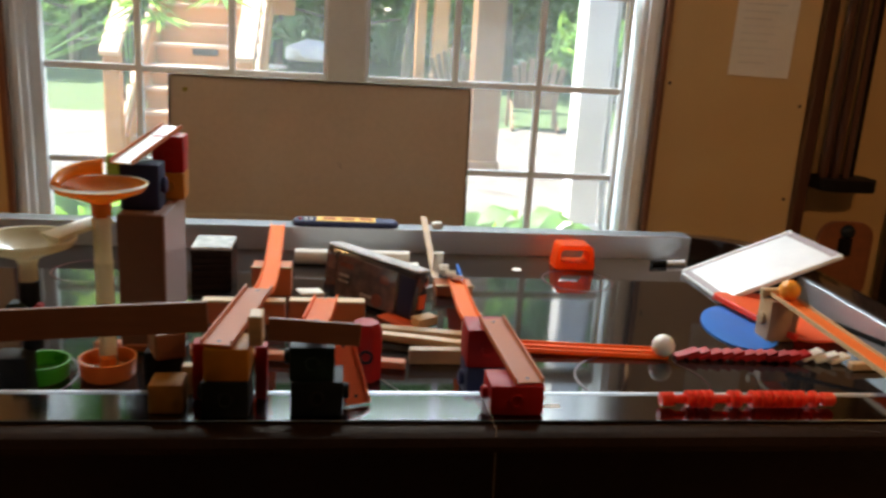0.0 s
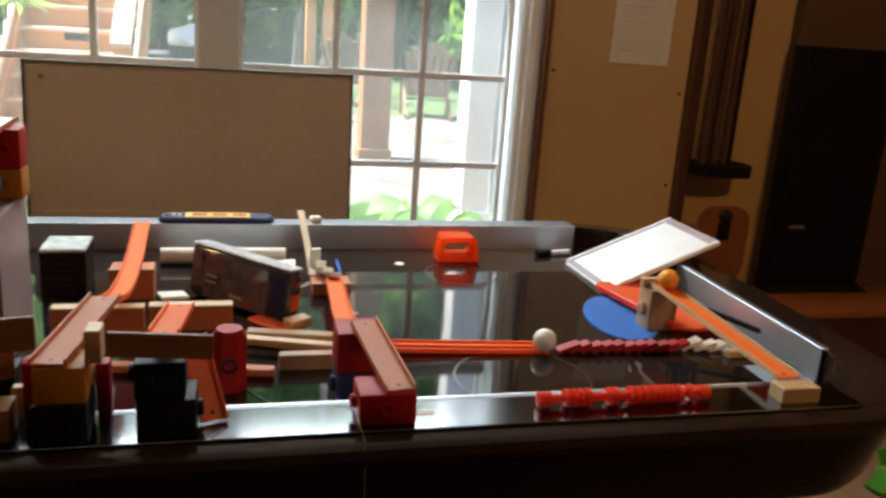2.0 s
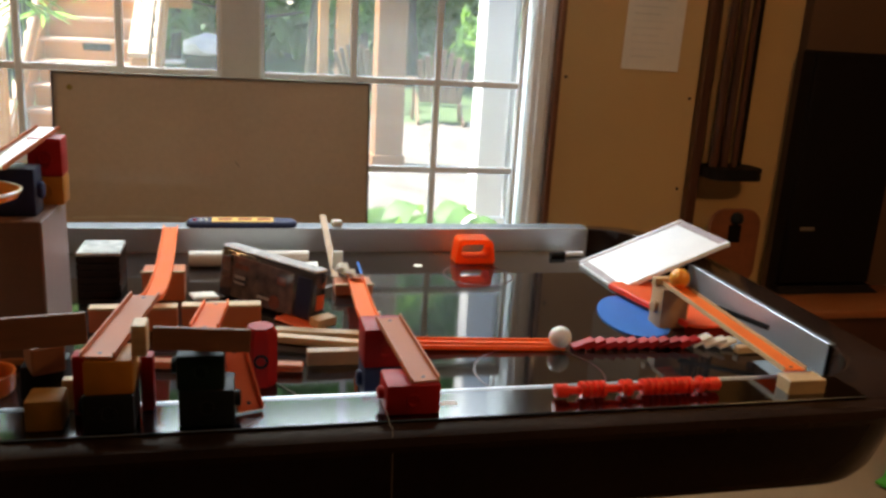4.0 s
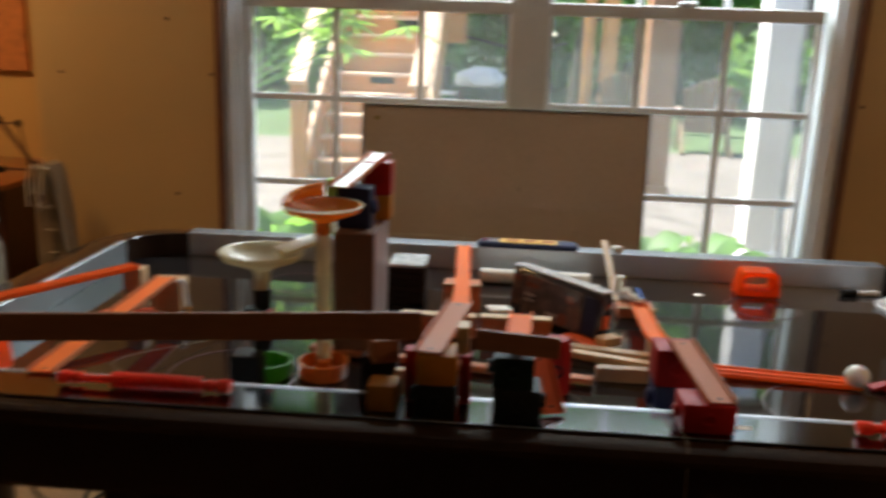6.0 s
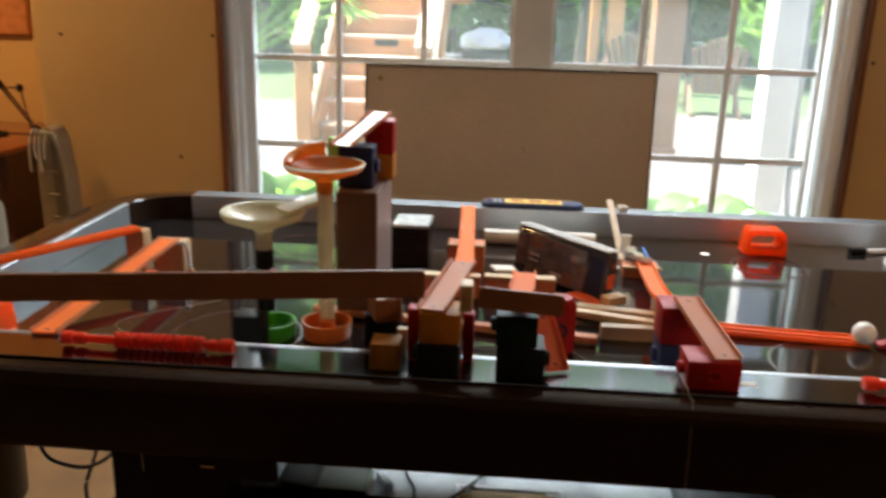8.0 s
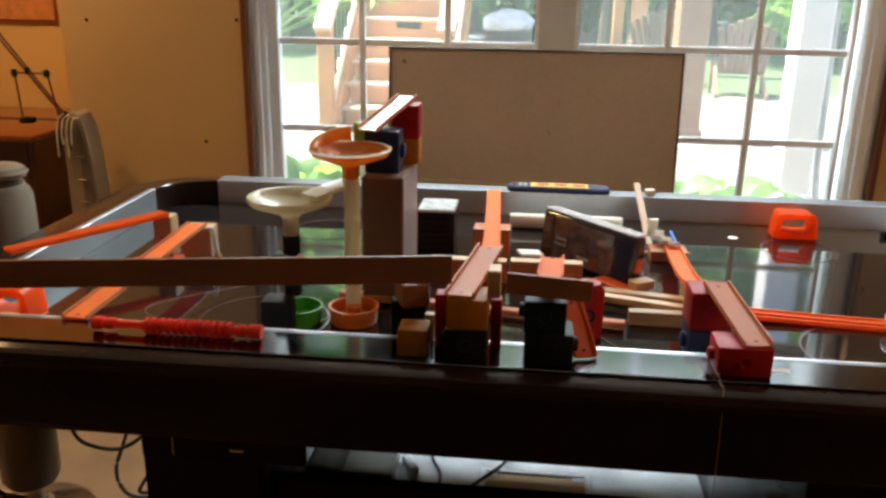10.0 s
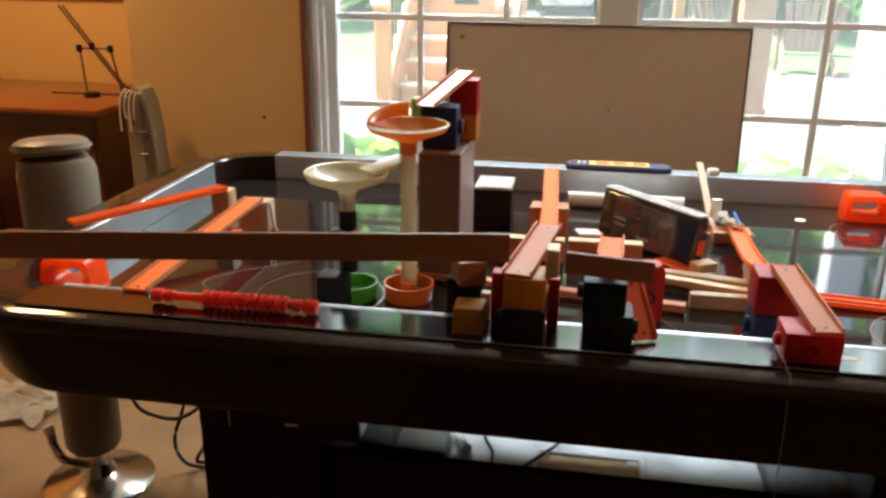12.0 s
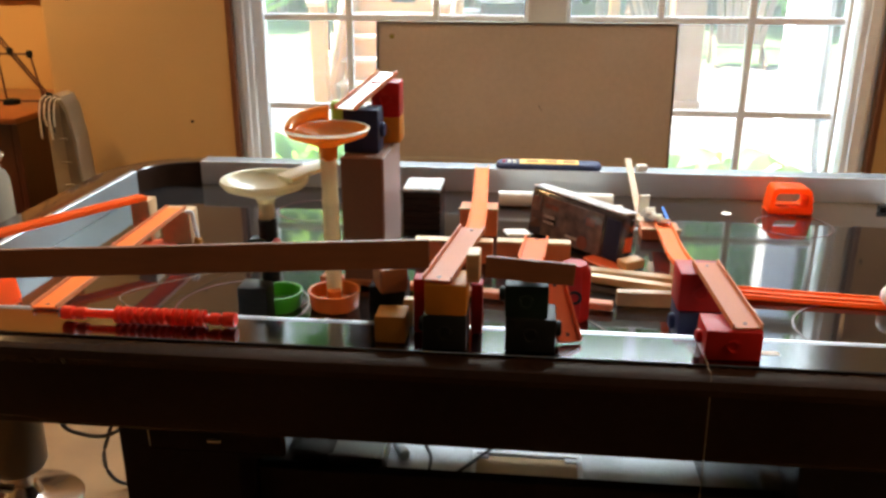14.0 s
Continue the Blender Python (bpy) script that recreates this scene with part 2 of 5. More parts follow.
M_GLASS.node_tree.links.new(_mx.outputs[0], _veil_mix.inputs[1])
M_GLASS.node_tree.links.new(_veil.outputs[0], _veil_mix.inputs[2])
M_GLASS.node_tree.links.new(_veil_mix.outputs[0], _n["Material Output"].inputs[0])
# Pale base colour replaces the silvery window reflection on the clear lid.
M_CLEAR = mat("cover_plastic_painted_glare", (0.72, 0.80, 0.90), 0.2, var=0.35, scale=40, trans=0.12, bump=0.15, bscale=70)
M_LAMP = mat("warm_lamp_glow", (1.0, 0.68, 0.36), 0.5, emit=4.0)


# ---- shaping ----
def base_of(ob):
    p = Vector((0, 0, 0))
    while ob:
        p += ob.location
        ob = ob.parent
    return p


def thing(name, at, label, category, group="", kind=""):
    ob = new(name)
    ob.location = at
    ob.empty_display_size = 0.02
    return tagged(ob, label, category, group, kind)


def finish(name, bm, material, at, smooth=True):
    bmesh.ops.transform(bm, matrix=Matrix.Translation(-Vector(at)), verts=bm.verts)
    bmesh.ops.recalc_face_normals(bm, faces=bm.faces)
    me = bpy.data.meshes.new(name)
    bm.to_mesh(me)
    bm.free()
    if smooth:
        for p in me.polygons:
            p.use_smooth = True
        me.set_sharp_from_angle(angle=radians(35))
    me.materials.append(material)
    return new(name, me)


def part(name, bm, material, parent, label=""):
    """One mesh, given in world metres, under a thing or a part."""
    ob = finish(name, bm, material, base_of(parent))
    ob.parent = parent
    return tagged(ob, label)


def solo(name, bm, material, at, label, category, group="", kind=""):
    ob = finish(name, bm, material, at)
    ob.location = at
    return tagged(ob, label, category, group, kind)


def add_box(bm, c, s, bevel=0.002, m=None, seg=1):
    r = bmesh.ops.create_cube(bm, size=1.0)
    vs = r["verts"]
    bmesh.ops.scale(bm, vec=s, verts=vs)
    if bevel:
        es = list({e for v in vs for e in v.link_edges})
        b = bmesh.ops.bevel(bm, geom=es, offset=min(bevel, min(s) * 0.45), segments=seg, affect='EDGES', profile=0.5)
        vs = list({v for f in b["faces"] for v in f.verts} | {v for v in vs if v.is_valid})
    mm = Matrix.Translation(c) @ (m or Matrix.Identity(4))
    bmesh.ops.transform(bm, matrix=mm, verts=vs)
    return bm


def box(c, s, bevel=0.002, rot=(0, 0, 0), seg=1):
    return add_box(bmesh.new(), c, s, bevel, pose(0, 0, 0, *rot), seg)


def span(x0, x1, y0, y1, z0, z1, bevel=0.002, seg=1):
    return box(((x0 + x1) / 2, (y0 + y1) / 2, (z0 + z1) / 2), (x1 - x0, y1 - y0, z1 - z0), bevel, seg=seg)


def beam(p, q, w, h, bevel=0.002, up=(0, 0, 1), bm=None):
    """A bar from p to q, w across and h high."""
    p, q = Vector(p), Vector(q)
    d = (q - p).normalized()
    s = d.cross(Vector(up)).normalized()
    u = s.cross(d)
    m = Matrix((d, s, u)).transposed().to_4x4()
    return add_box(bm or bmesh.new(), (p + q) / 2, ((q - p).length, w, h), bevel, m)


def lathe(at, prof, n=24, m=None, bm=None):
    """Turn a profile of (radius, height) about the vertical through at."""
    bm = bm or bmesh.new()
    rings = []
    mm = Matrix.Translation(at) @ (m or Matrix.Identity(4))
    for r, z in prof:
        if r < 1e-5:
            rings.append([bm.verts.new(mm @ Vector((0, 0, z)))])
        else:
            rings.append([bm.verts.new(mm @ Vector((r * math.cos(2 * math.pi * i / n), r * math.sin(2 * math.pi * i / n), z))) for i in range(n)])
    for a, b in zip(rings, rings[1:]):
        for i in range(n):
            j = (i + 1) % n
            if len(a) == 1 and len(b) == 1:
                continue
            if len(a) == 1:
                bm.faces.new((a[0], b[j], b[i]))
            elif len(b) == 1:
                bm.faces.new((a[i], a[j], b[0]))
            else:
                bm.faces.new((a[i], a[j], b[j], b[i]))
    return bm


def tube(points, r, n=8, bm=None):
    """A round bar along points."""
    bm = bm or bmesh.new()
    pts = [Vector(p) for p in points]
    rings = []
    for i, p in enumerate(pts):
        d = (pts[min(i + 1, len(pts) - 1)] - pts[max(i - 1, 0)]).normalized()
        a = d.orthogonal().normalized() if abs(d.z) > 0.95 else d.cross(Vector((0, 0, 1))).normalized()
        b = d.cross(a)
        rings.append([bm.verts.new(p + r * (math.cos(2 * math.pi * k / n) * a + math.sin(2 * math.pi * k / n) * b)) for k in range(n)])
    for u, v in zip(rings, rings[1:]):
        for k in range(n):
            bm.faces.new((u[k], u[(k + 1) % n], v[(k + 1) % n], v[k]))
    bm.faces.new(rings[0][::-1])
    bm.faces.new(rings[-1])
    return bm


def curve_points(pts, n=8):
    """Smooth points through pts (Catmull-Rom)."""
    p = [Vector(a) for a in pts]
    p = [2 * p[0] - p[1]] + p + [2 * p[-1] - p[-2]]
    out = []
    for i in range(1, len(p) - 2):
        for k in range(n):
            t = k / n
            out.append(0.5 * (2 * p[i] + (p[i + 1] - p[i - 1]) * t + (2 * p[i - 1] - 5 * p[i] + 4 * p[i + 1] - p[i + 2]) * t * t
                              + (3 * p[i] - p[i - 1] - 3 * p[i + 1] + p[i + 2]) * t ** 3))
    return out + [p[-2]]


def rrect(x0, x1, y0, y1, r, n=10):
    out = []
    for cx, cy, a in ((x1 - r, y0 + r, -90), (x1 - r, y1 - r, 0), (x0 + r, y1 - r, 90), (x0 + r, y0 + r, 180)):
        for i in range(n + 1):
            t = radians(a + 90 * i / n)
            out.append((cx + r * math.cos(t), cy + r * math.sin(t)))
    return out


def loft(loops, bm=None, cap0=False, cap1=False, closed=False):
    bm = bm or bmesh.new()
    rings = [[bm.verts.new(p) for p in lp] for lp in loops]
    pairs = list(zip(rings, rings[1:])) + ([(rings[-1], rings[0])] if closed else [])
    for a, b in pairs:
        for i in range(len(a)):
            j = (i + 1) % len(a)
            bm.faces.new((a[i], a[j], b[j], b[i]))
    if cap0:
        bm.faces.new(rings[0][::-1])
    if cap1:
        bm.faces.new(rings[-1])
    return bm


def lift(pts, z):
    return [(x, y, z) for x, y in pts]


def sweep(points, section, bm=None):
    """Sweep a closed section of (across, up) along points."""
    pts = [Vector(p) for p in points]
    loops = []
    for i, p in enumerate(pts):
        d = (pts[min(i + 1, len(pts) - 1)] - pts[max(i - 1, 0)]).normalized()
        s = d.cross(Vector((0, 0, 1))).normalized()
        u = s.cross(d)
        loops.append([p + a * s + b * u for a, b in section])
    return loft(loops, bm, True, True)


def track(path, material, label, w=0.040, lip=0.007, edge=None, group="toy track pieces"):
    """A piece of toy car track: a flat bed with a raised lip on each side."""
    pts = curve_points(path, 6) if len(path) > 2 else [Vector(p) for p in path]
    t = thing("toy_track", pts[0], label, "toy track", group)
    h = w / 2
    part("bed", sweep(pts, [(-h + 0.0026, -0.0012), (h - 0.0026, -0.0012), (h - 0.0026, 0.0012), (-h + 0.0026, 0.0012)]), material, t)
    for s in (-1, 1):
        part("lip", sweep(pts, sorted([(s * h, -0.0014), (s * (h - 0.0025), -0.0014)]) + sorted([(s * h, lip), (s * (h - 0.0025), lip)], reverse=True)), edge or material, t)
    for a, b in ((pts[0], pts[1]), (pts[-1], pts[-2])):
        d = (b - a).normalized()
        s, c = d.cross(Vector((0, 0, 1))).normalized(), a + d * 0.011
        m = Matrix((d, s, s.cross(d))).transposed().to_4x4()
        part("peg_hole", lathe(c, [(0, 0.0013), (0.0028, 0.0013), (0.0028, 0.0017), (0, 0.0017)], 10, m), M_CABLE, t, "small dark peg hole")
    return t


def block(x0, x1, y0, y1, z0, z1, material, label, knob=0, hole=True, cap=None):
    """A toy construction block: bevelled body, a round socket in the front, knobs on one side."""
    t = thing("toy_block", ((x0 + x1) / 2, (y0 + y1) / 2, z0), label, "toy block", "toy construction blocks")
    bm = span(x0, x1, y0, y1, z0, z1, 0.003, 2)
    body = part("body", bm, material, t)
    cx, cz, r = (x0 + x1) / 2, (z0 + z1) / 2, min(x1 - x0, z1 - z0) * 0.22
    turn = pose(0, 0, 0, 90, 0, 0)
    if hole:
        part("socket", lathe((cx, y0 + 0.0005, cz), [(r, -0.001), (r, 0.0022), (r * 0.72, 0.0022), (r * 0.62, -0.0005), (0, -0.0005)], 20, turn), material, t)
    if knob:
        xs = x0 if knob < 0 else x1
        part("knob", lathe((xs, (y0 + y1) / 2, cz), [(r, 0), (r, 0.006), (r * 0.8, 0.008), (0, 0.008)], 16, pose(0, 0, 0, 0, 90 * knob, 0)), material, t)
    if cap:
        part("top_rim", span(x0 + 0.002, x1 - 0.002, y0 + 0.002, y1 - 0.002, z1, z1 + 0.003, 0.001), cap, t)
    return t


def wood(x0, x1, y0, y1, z0, z1, label="pale pine toy block with sharp edges", material=None, name="wooden_block", cat="wooden block"):
    return solo(name, span(x0, x1, y0, y1, z0, z1, 0.0015), material or M_WOOD, ((x0 + x1) / 2, (y0 + y1) / 2, z0), label, cat, "wooden building blocks")


# ---- structure: the room ----
WY = 3.22          # plane of the window sashes
X0, X1, Y0, H = -3.6, 3.4, -2.4, 2.4
solo("floor", span(X0, X1, Y0, 4.2, -0.10, 0.0, 0), M_CARPET, (0, 0, -0.1), "tan cut-pile carpet, worn and matted", "floor", kind="structure")
solo("ceiling", span(X0, X1, Y0, 4.2, H, H + 0.12, 0), M_CEIL, (0, 0, H), "matt off-white ceiling", "ceiling", kind="structure")
solo("wall_south", span(X0, X1, Y0 - 0.12, Y0, 0, H, 0), M_DARKBROWN, (0, Y0, 0), "dark brown wall behind the room", "wall", kind="structure")
solo("wall_west", span(X0 - 0.12, X0, Y0, 4.2, 0, H, 0), M_WALL, (X0, 0, 0), "tan painted side wall", "wall", kind="structure")
solo("wall_east", span(X1, X1 + 0.12, Y0, 4.2, 0, H, 0), M_DARKBROWN, (X1, 0, 0), "dark brown side wall", "wall", kind="structure")
# window wall: pieces round the opening
wall_n = thing("wall_north", (0, WY, 0), "tan window wall clad with screwed beige panels", "wall", kind="structure")
for x0, x1, z0, z1 in ((-1.72, -1.055, 0, H), (1.043, X1, 0, H), (-1.055, 1.043, 0, 0.44), (-1.055, 1.043, 2.22, H)):
    part("wall_panel", span(x0, x1, WY - 0.03, WY + 0.13, z0, z1, 0), M_WALL, wall_n)
solo("wall_alcove_back", span(X0, -1.60, 3.80, 3.92, 0, H, 0), M_WALL, (-2.6, 3.86, 0), "tan painted wall of the alcove, warmly lit", "wall", kind="structure")
solo("wall_alcove_side", span(-1.72, -1.60, WY + 0.13, 3.80, 0, H, 0), M_WALL, (-1.66, 3.4, 0), "tan return wall of the alcove", "wall", kind="structure")
pil = solo("wall_pilaster", span(-3.0, -2.87, 3.66, 3.80, 0, H, 0.004), M_WALL, (-2.93, 3.73, 0), "tan boxed-in corner of the alcove", "wall", kind="structure")


def screwed_panel(x0, x1, z0, z1, y, screws):
    t = thing("wall_panel_board", ((x0 + x1) / 2, y, z0), "smooth beige panel screwed to the wall beside the window", "wall panel", "panels beside the window")
    part("sheet", span(x0, x1, y - 0.012, y, z0, z1, 0.002), M_PANEL, t)
    for sx, sz in screws:
        part("screw", lathe((sx, y - 0.012, sz), [(0.006, 0), (0.006, 0.0015), (0.004, 0.002), (0, 0.002)], 12, pose(0, 0, 0, 90, 0, 0)), M_SCREW, t, "dark round screw head")
    return t


screwed_panel(-1.715, -1.069, 0.30, 2.1, WY - 0.032, [(-1.085, 1.18), (-1.222, 0.76), (-1.235, 1.36), (-1.62, 1.17)])
screwed_panel(1.064, 1.59, 0.30, 2.1, WY - 0.032, [(1.085, 1.155), (1.565, 1.098), (1.562, 0.768), (1.15, 0.60)])
for x in (-1.058, 1.052):
    solo("trim", span(x - 0.010, x + 0.010, WY - 0.062, WY - 0.032, 0.44, 2.24, 0.003), M_TRIMWOOD, (x, WY - 0.05, 0.44), "thin dark-stained edge strip beside the window", "trim", kind="structure")

# window: two double-hung units side by side, three by three panes in each lower sash
win = thing("window_1", (0, WY, 0.44), "white double-hung windows with grilles, paired under one wide post", "window", kind="structure")
ZS, ZT = 0.515, 1.412                  # lower sash glass
XS = ((-0.955, -0.079), (0.069, 0.931))
part("window_sill", span(-1.055, 1.043, WY - 0.19, WY + 0.10, 0.42, 0.452, 0.006, 2), M_WHITE, win)
part("post", span(-0.079 + 0.012, 0.069 - 0.012, WY - 0.02, WY + 0.10, 0.452, 2.20, 0.004), M_MULL, win, "broad grey post between the windows")
part("head", span(-1.055, 1.043, WY - 0.03, WY + 0.13, 2.20, 2.24, 0.004), M_WHITE, win)
for x0, x1 in ((-1.054, -0.992), (0.968, 1.042)):
    jb = part("jamb", span(x0, x1, WY - 0.03, WY + 0.12, 0.452, 2.20, 0.003), M_WHITE, win)
    part("jamb_stop", span(x0 + 0.020, x1 - 0.020, WY - 0.042, WY - 0.03, 0.452, 2.20, 0.003), M_WHITE, jb)
for x0, x1 in XS:
    e = 0.036
    fr = part("window_frame", span(x0 - e, x0, WY - 0.012, WY + 0.03, ZS - 0.06, ZT + 0.04, 0.003), M_WHITE, win)
    part("stile", span(x1, x1 + e * 0.35, WY - 0.012, WY + 0.03, ZS - 0.06, ZT + 0.04, 0.003), M_WHITE, fr)
    part("bottom_rail", span(x0, x1, WY - 0.012, WY + 0.03, ZS - 0.06, ZS, 0.003), M_WHITE, fr)
    part("meeting_rail", span(x0 - 0.02, x1 + 0.012, WY - 0.016, WY + 0.05, ZT, ZT + 0.042, 0.004), M_MULL, fr)
    part("latch", box(((x0 + x1) / 2, WY - 0.02, ZT + 0.05), (0.06, 0.024, 0.016), 0.005), M_WHITE, fr)
    w3, h3 = (x1 - x0) / 3, (ZT - ZS) / 3
    for i in (1, 2):
        part("muntin", span(x0 + i * w3 - 0.011, x0 + i * w3 + 0.011, WY, WY + 0.016, ZS, ZT, 0.003), M_WHITE, fr)
        part("muntin", span(x0, x1, WY + 0.002, WY + 0.014, ZS + i * h3 - 0.011, ZS + i * h3 + 0.011, 0.003), M_WHITE, fr)
    for i in range(3):
        for j in range(3):
            g = part("pane", span(x0 + i * w3 + 0.004, x0 + (i + 1) * w3 - 0.004, WY + 0.018, WY + 0.021, ZS + j * h3 + 0.004, ZS + (j + 1) * h3 - 0.004, 0), M_GLASS, win)
            g.visible_shadow = False
    up = part("window_frame", span(x0 - e, x0, WY + 0.035, WY + 0.07, ZT + 0.045, 2.20, 0.003), M_WHITE, win)
    part("stile", span(x1, x1 + e * 0.35, WY + 0.035, WY + 0.07, ZT + 0.045, 2.20, 0.003), M_WHITE, up)
    for i in (1, 2):
        part("muntin", span(x0 + i * w3 - 0.011, x0 + i * w3 + 0.011, WY + 0.045, WY + 0.06, ZT + 0.045, 2.20, 0.003), M_WHITE, up)

# ---- air hockey table ----
ZR, ZF = 0.800, 0.742
tab = thing("air_hockey_table", (0, 1.95, 0), "black lacquered air hockey table with silver rails, used as a workbench", "air hockey table")
N = 12
inner = rrect(-1.023, 1.023, 1.479, 2.436, 0.125, N)


def ring(o, r):
    return rrect(-1.122 - o, 1.122 + o, 1.360 - o, 2.502 + o, r, N)


part("top_frame", loft([lift(inner, ZF - 0.012), lift(inner, ZR - 0.002), lift(rrect(-1.026, 1.026, 1.476, 2.439, 0.128, N), ZR),
                        lift(ring(-0.016, 0.20), ZR - 0.002), lift(ring(-0.005, 0.21), ZR - 0.007), lift(ring(0.0, 0.215), ZR - 0.017),
                        lift(ring(-0.004, 0.21), ZR - 0.028), lift(ring(-0.018, 0.2), ZR - 0.034)]), M_FRAME, tab, "dark brown glossy rounded rim")
part("apron", loft([lift(ring(-0.018, 0.2), ZR - 0.032), lift(ring(-0.026, 0.2), 0.73), lift(ring(-0.040, 0.2), 0.664), lift(ring(-0.052, 0.19), 0.644),
                    lift(ring(-0.075, 0.18), 0.636)], cap1=True), M_BLACKGLOSS, tab, "glossy black side skirt")
field = part("playing_surface", loft([lift(rrect(-1.022, 1.022, 1.480, 2.435, 0.124, N), ZF), lift(rrect(-1.022, 1.022, 1.480, 2.435, 0.124, N), ZF - 0.02)], cap0=True, cap1=True), M_FIELD, tab, "mirror-glossy black playing surface")


def ring_line(cx, cy, r, w=0.004):
    n = 48
    bm = bmesh.new()
    loops = [[(cx + q * math.cos(2 * math.pi * i / n), cy + q * math.sin(2 * math.pi * i / n), z) for i in range(n)]
             for q, z in ((r - w, ZF - 0.002), (r - w, ZF + 0.0006), (r, ZF + 0.0006), (r, ZF - 0.002))]
    return loft(loops, bm)


for cx, cy, r in ((0.543, 2.225, 0.084), (0.50, 1.66, 0.115), (-0.53, 1.66, 0.115), (-0.55, 2.225, 0.084)):
    part("field_circle", ring_line(cx, cy, r), M_LINE, field, "thin faded red circle")
part("field_line", span(-0.013, -0.008, 1.482, 2.433, ZF, ZF + 0.0006, 0), M_LINE, field)
# aluminium rails: an upright face and a flat top
for y, s in ((1.485, -1), (2.430, 1)):
    rl = part("side_rail", span(-0.9, 0.9, min(y, y + s * 0.004), max(y, y + s * 0.004), ZF, ZR + 0.003, 0.0008), M_ALU, tab, "brushed aluminium rail")
    w = 0.013 if s < 0 else 0.055
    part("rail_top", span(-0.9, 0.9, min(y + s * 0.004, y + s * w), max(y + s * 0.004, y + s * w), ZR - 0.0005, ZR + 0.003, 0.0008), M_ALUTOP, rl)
    if s < 0:
        part("rail_cap", span(-0.93, 0.93, y - 0.090, y - 0.013, ZR - 0.0005, ZR + 0.003, 0.0012), M_CAP, tab, "polished dark ledge along the rail")
for x, s in ((-1.018, -1), (1.016, 1)):
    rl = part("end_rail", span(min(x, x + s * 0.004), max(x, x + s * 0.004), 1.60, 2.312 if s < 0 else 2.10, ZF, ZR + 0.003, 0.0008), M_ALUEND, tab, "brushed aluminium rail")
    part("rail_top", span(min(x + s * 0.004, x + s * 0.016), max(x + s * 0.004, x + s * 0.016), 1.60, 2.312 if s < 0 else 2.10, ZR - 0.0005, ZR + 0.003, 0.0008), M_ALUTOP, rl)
for x0 in (-0.70, 0.372):
    lg = part("pedestal", span(x0, x0 + 0.20, 1.50, 2.38, 0.03, 0.66, 0.008, 2), M_BLACKGLOSS, tab)
    part("foot", span(x0 - 0.03, x0 + 0.23, 1.46, 2.42, 0.0, 0.03, 0.006, 2), M_BLACKGLOSS, lg)
part("shelf", span(-0.50, 0.372, 1.61, 2.38, 0.144, 0.160, 0.001), M_SHELF, tab, "dusty grey shelf between the pedestals")
part("shelf_front", span(-0.50, 0.372, 1.585, 1.61, 0.10, 0.470, 0.002), M_BLACKGLOSS, tab)
part("control_box", span(-0.62, -0.402, 1.44, 1.53, 0.588, 0.650, 0.006), M_BLACKGLOSS, tab)
# Small bright plate added to stand in for the highlight on the box.
part("switch", span(-0.522, -0.500, 1.434, 1.440, 0.610, 0.618, 0.002), M_CHROME, tab, "small silver plate in place of a highlight")
part("label_patch", span(0.262, 0.295, 1.432, 1.444, ZR + 0.003, ZR + 0.0034, 0), M_PAPER, tab, "small white sticker on the rail")
part("label_patch", lathe((0.414, 2.305, ZF), [(0.012, -0.001), (0.012, 0.0008), (0, 0.0008)], 16), M_PAPER, field, "small white sticker on the surface")

# things on the shelf
SH = 0.160
M_OLIVE = mat("dark_olive_metal", (0.024, 0.022, 0.012), 0.45, var=0.4, scale=6)
tray = thing("metal_tray", (-0.46, 2.13, SH), "shallow dark metal tray with a pale rim", "tray")
part("bottom", span(-0.545, -0.370, 2.06, 2.21, SH, SH + 0.004, 0.001), M_OLIVE, tray)
for a in ((-0.555, -0.545, 2.05, 2.22), (-0.370, -0.362, 2.05, 2.22), (-0.545, -0.370, 2.05, 2.06), (-0.545, -0.370, 2.21, 2.22)):
    part("side", span(*a, SH, SH + 0.03, 0.001), M_PLASTICW if a[3] - a[2] > 0.1 else M_OLIVE, tray)
solo("paper_scrap", box((-0.585, 2.07, SH + 0.006), (0.04, 0.05, 0.010), 0.003, (4, 0, 24)), M_PAPER, (-0.585, 2.07, SH), "folded scrap of white paper on the shelf", "paper")
solo("eraser", box((-0.335, 2.125, SH + 0.012), (0.024, 0.070, 0.024), 0.004, (0, 0, 28)), M_PLASTICW, (-0.335, 2.125, SH), "small white eraser lying on the shelf", "eraser")
fp = thing("picture_frame", (-0.03, 2.08, SH), "white-edged tan panel lying flat on the shelf", "frame")
part("panel", span(-0.148, 0.090, 1.96, 2.128, SH, SH + 0.006, 0.001), M_WOOD, fp)
for a in ((-0.160, -0.148, 1.95, 2.140), (0.090, 0.102, 1.95, 2.140), (-0.148, 0.090, 2.128, 2.140)):
    part("border", span(*a, SH, SH + 0.012, 0.001), M_PLASTICW, fp)
for a in ((-0.148, -0.120, 2.112, 2.128), (0.062, 0.090, 2.112, 2.128)):
    part("corner_tab", span(*a, SH + 0.006, SH + 0.009, 0.001), M_PLASTICW, fp)
for pts in ([(-0.30, 2.30, SH + 0.004), (-0.286, 2.18, SH + 0.004), (-0.258, 2.10, SH + 0.004), (-0.266, 1.95, SH + 0.004)],
            [(-0.06, 2.30, SH + 0.004), (-0.10, 2.17, SH + 0.016), (-0.15, 2.09, SH + 0.016), (-0.24, 1.98, SH + 0.004)]):
    solo("cable", tube(curve_points(pts), 0.004), M_CABLE, pts[0], "thin black cable lying across the shelf", "cable")

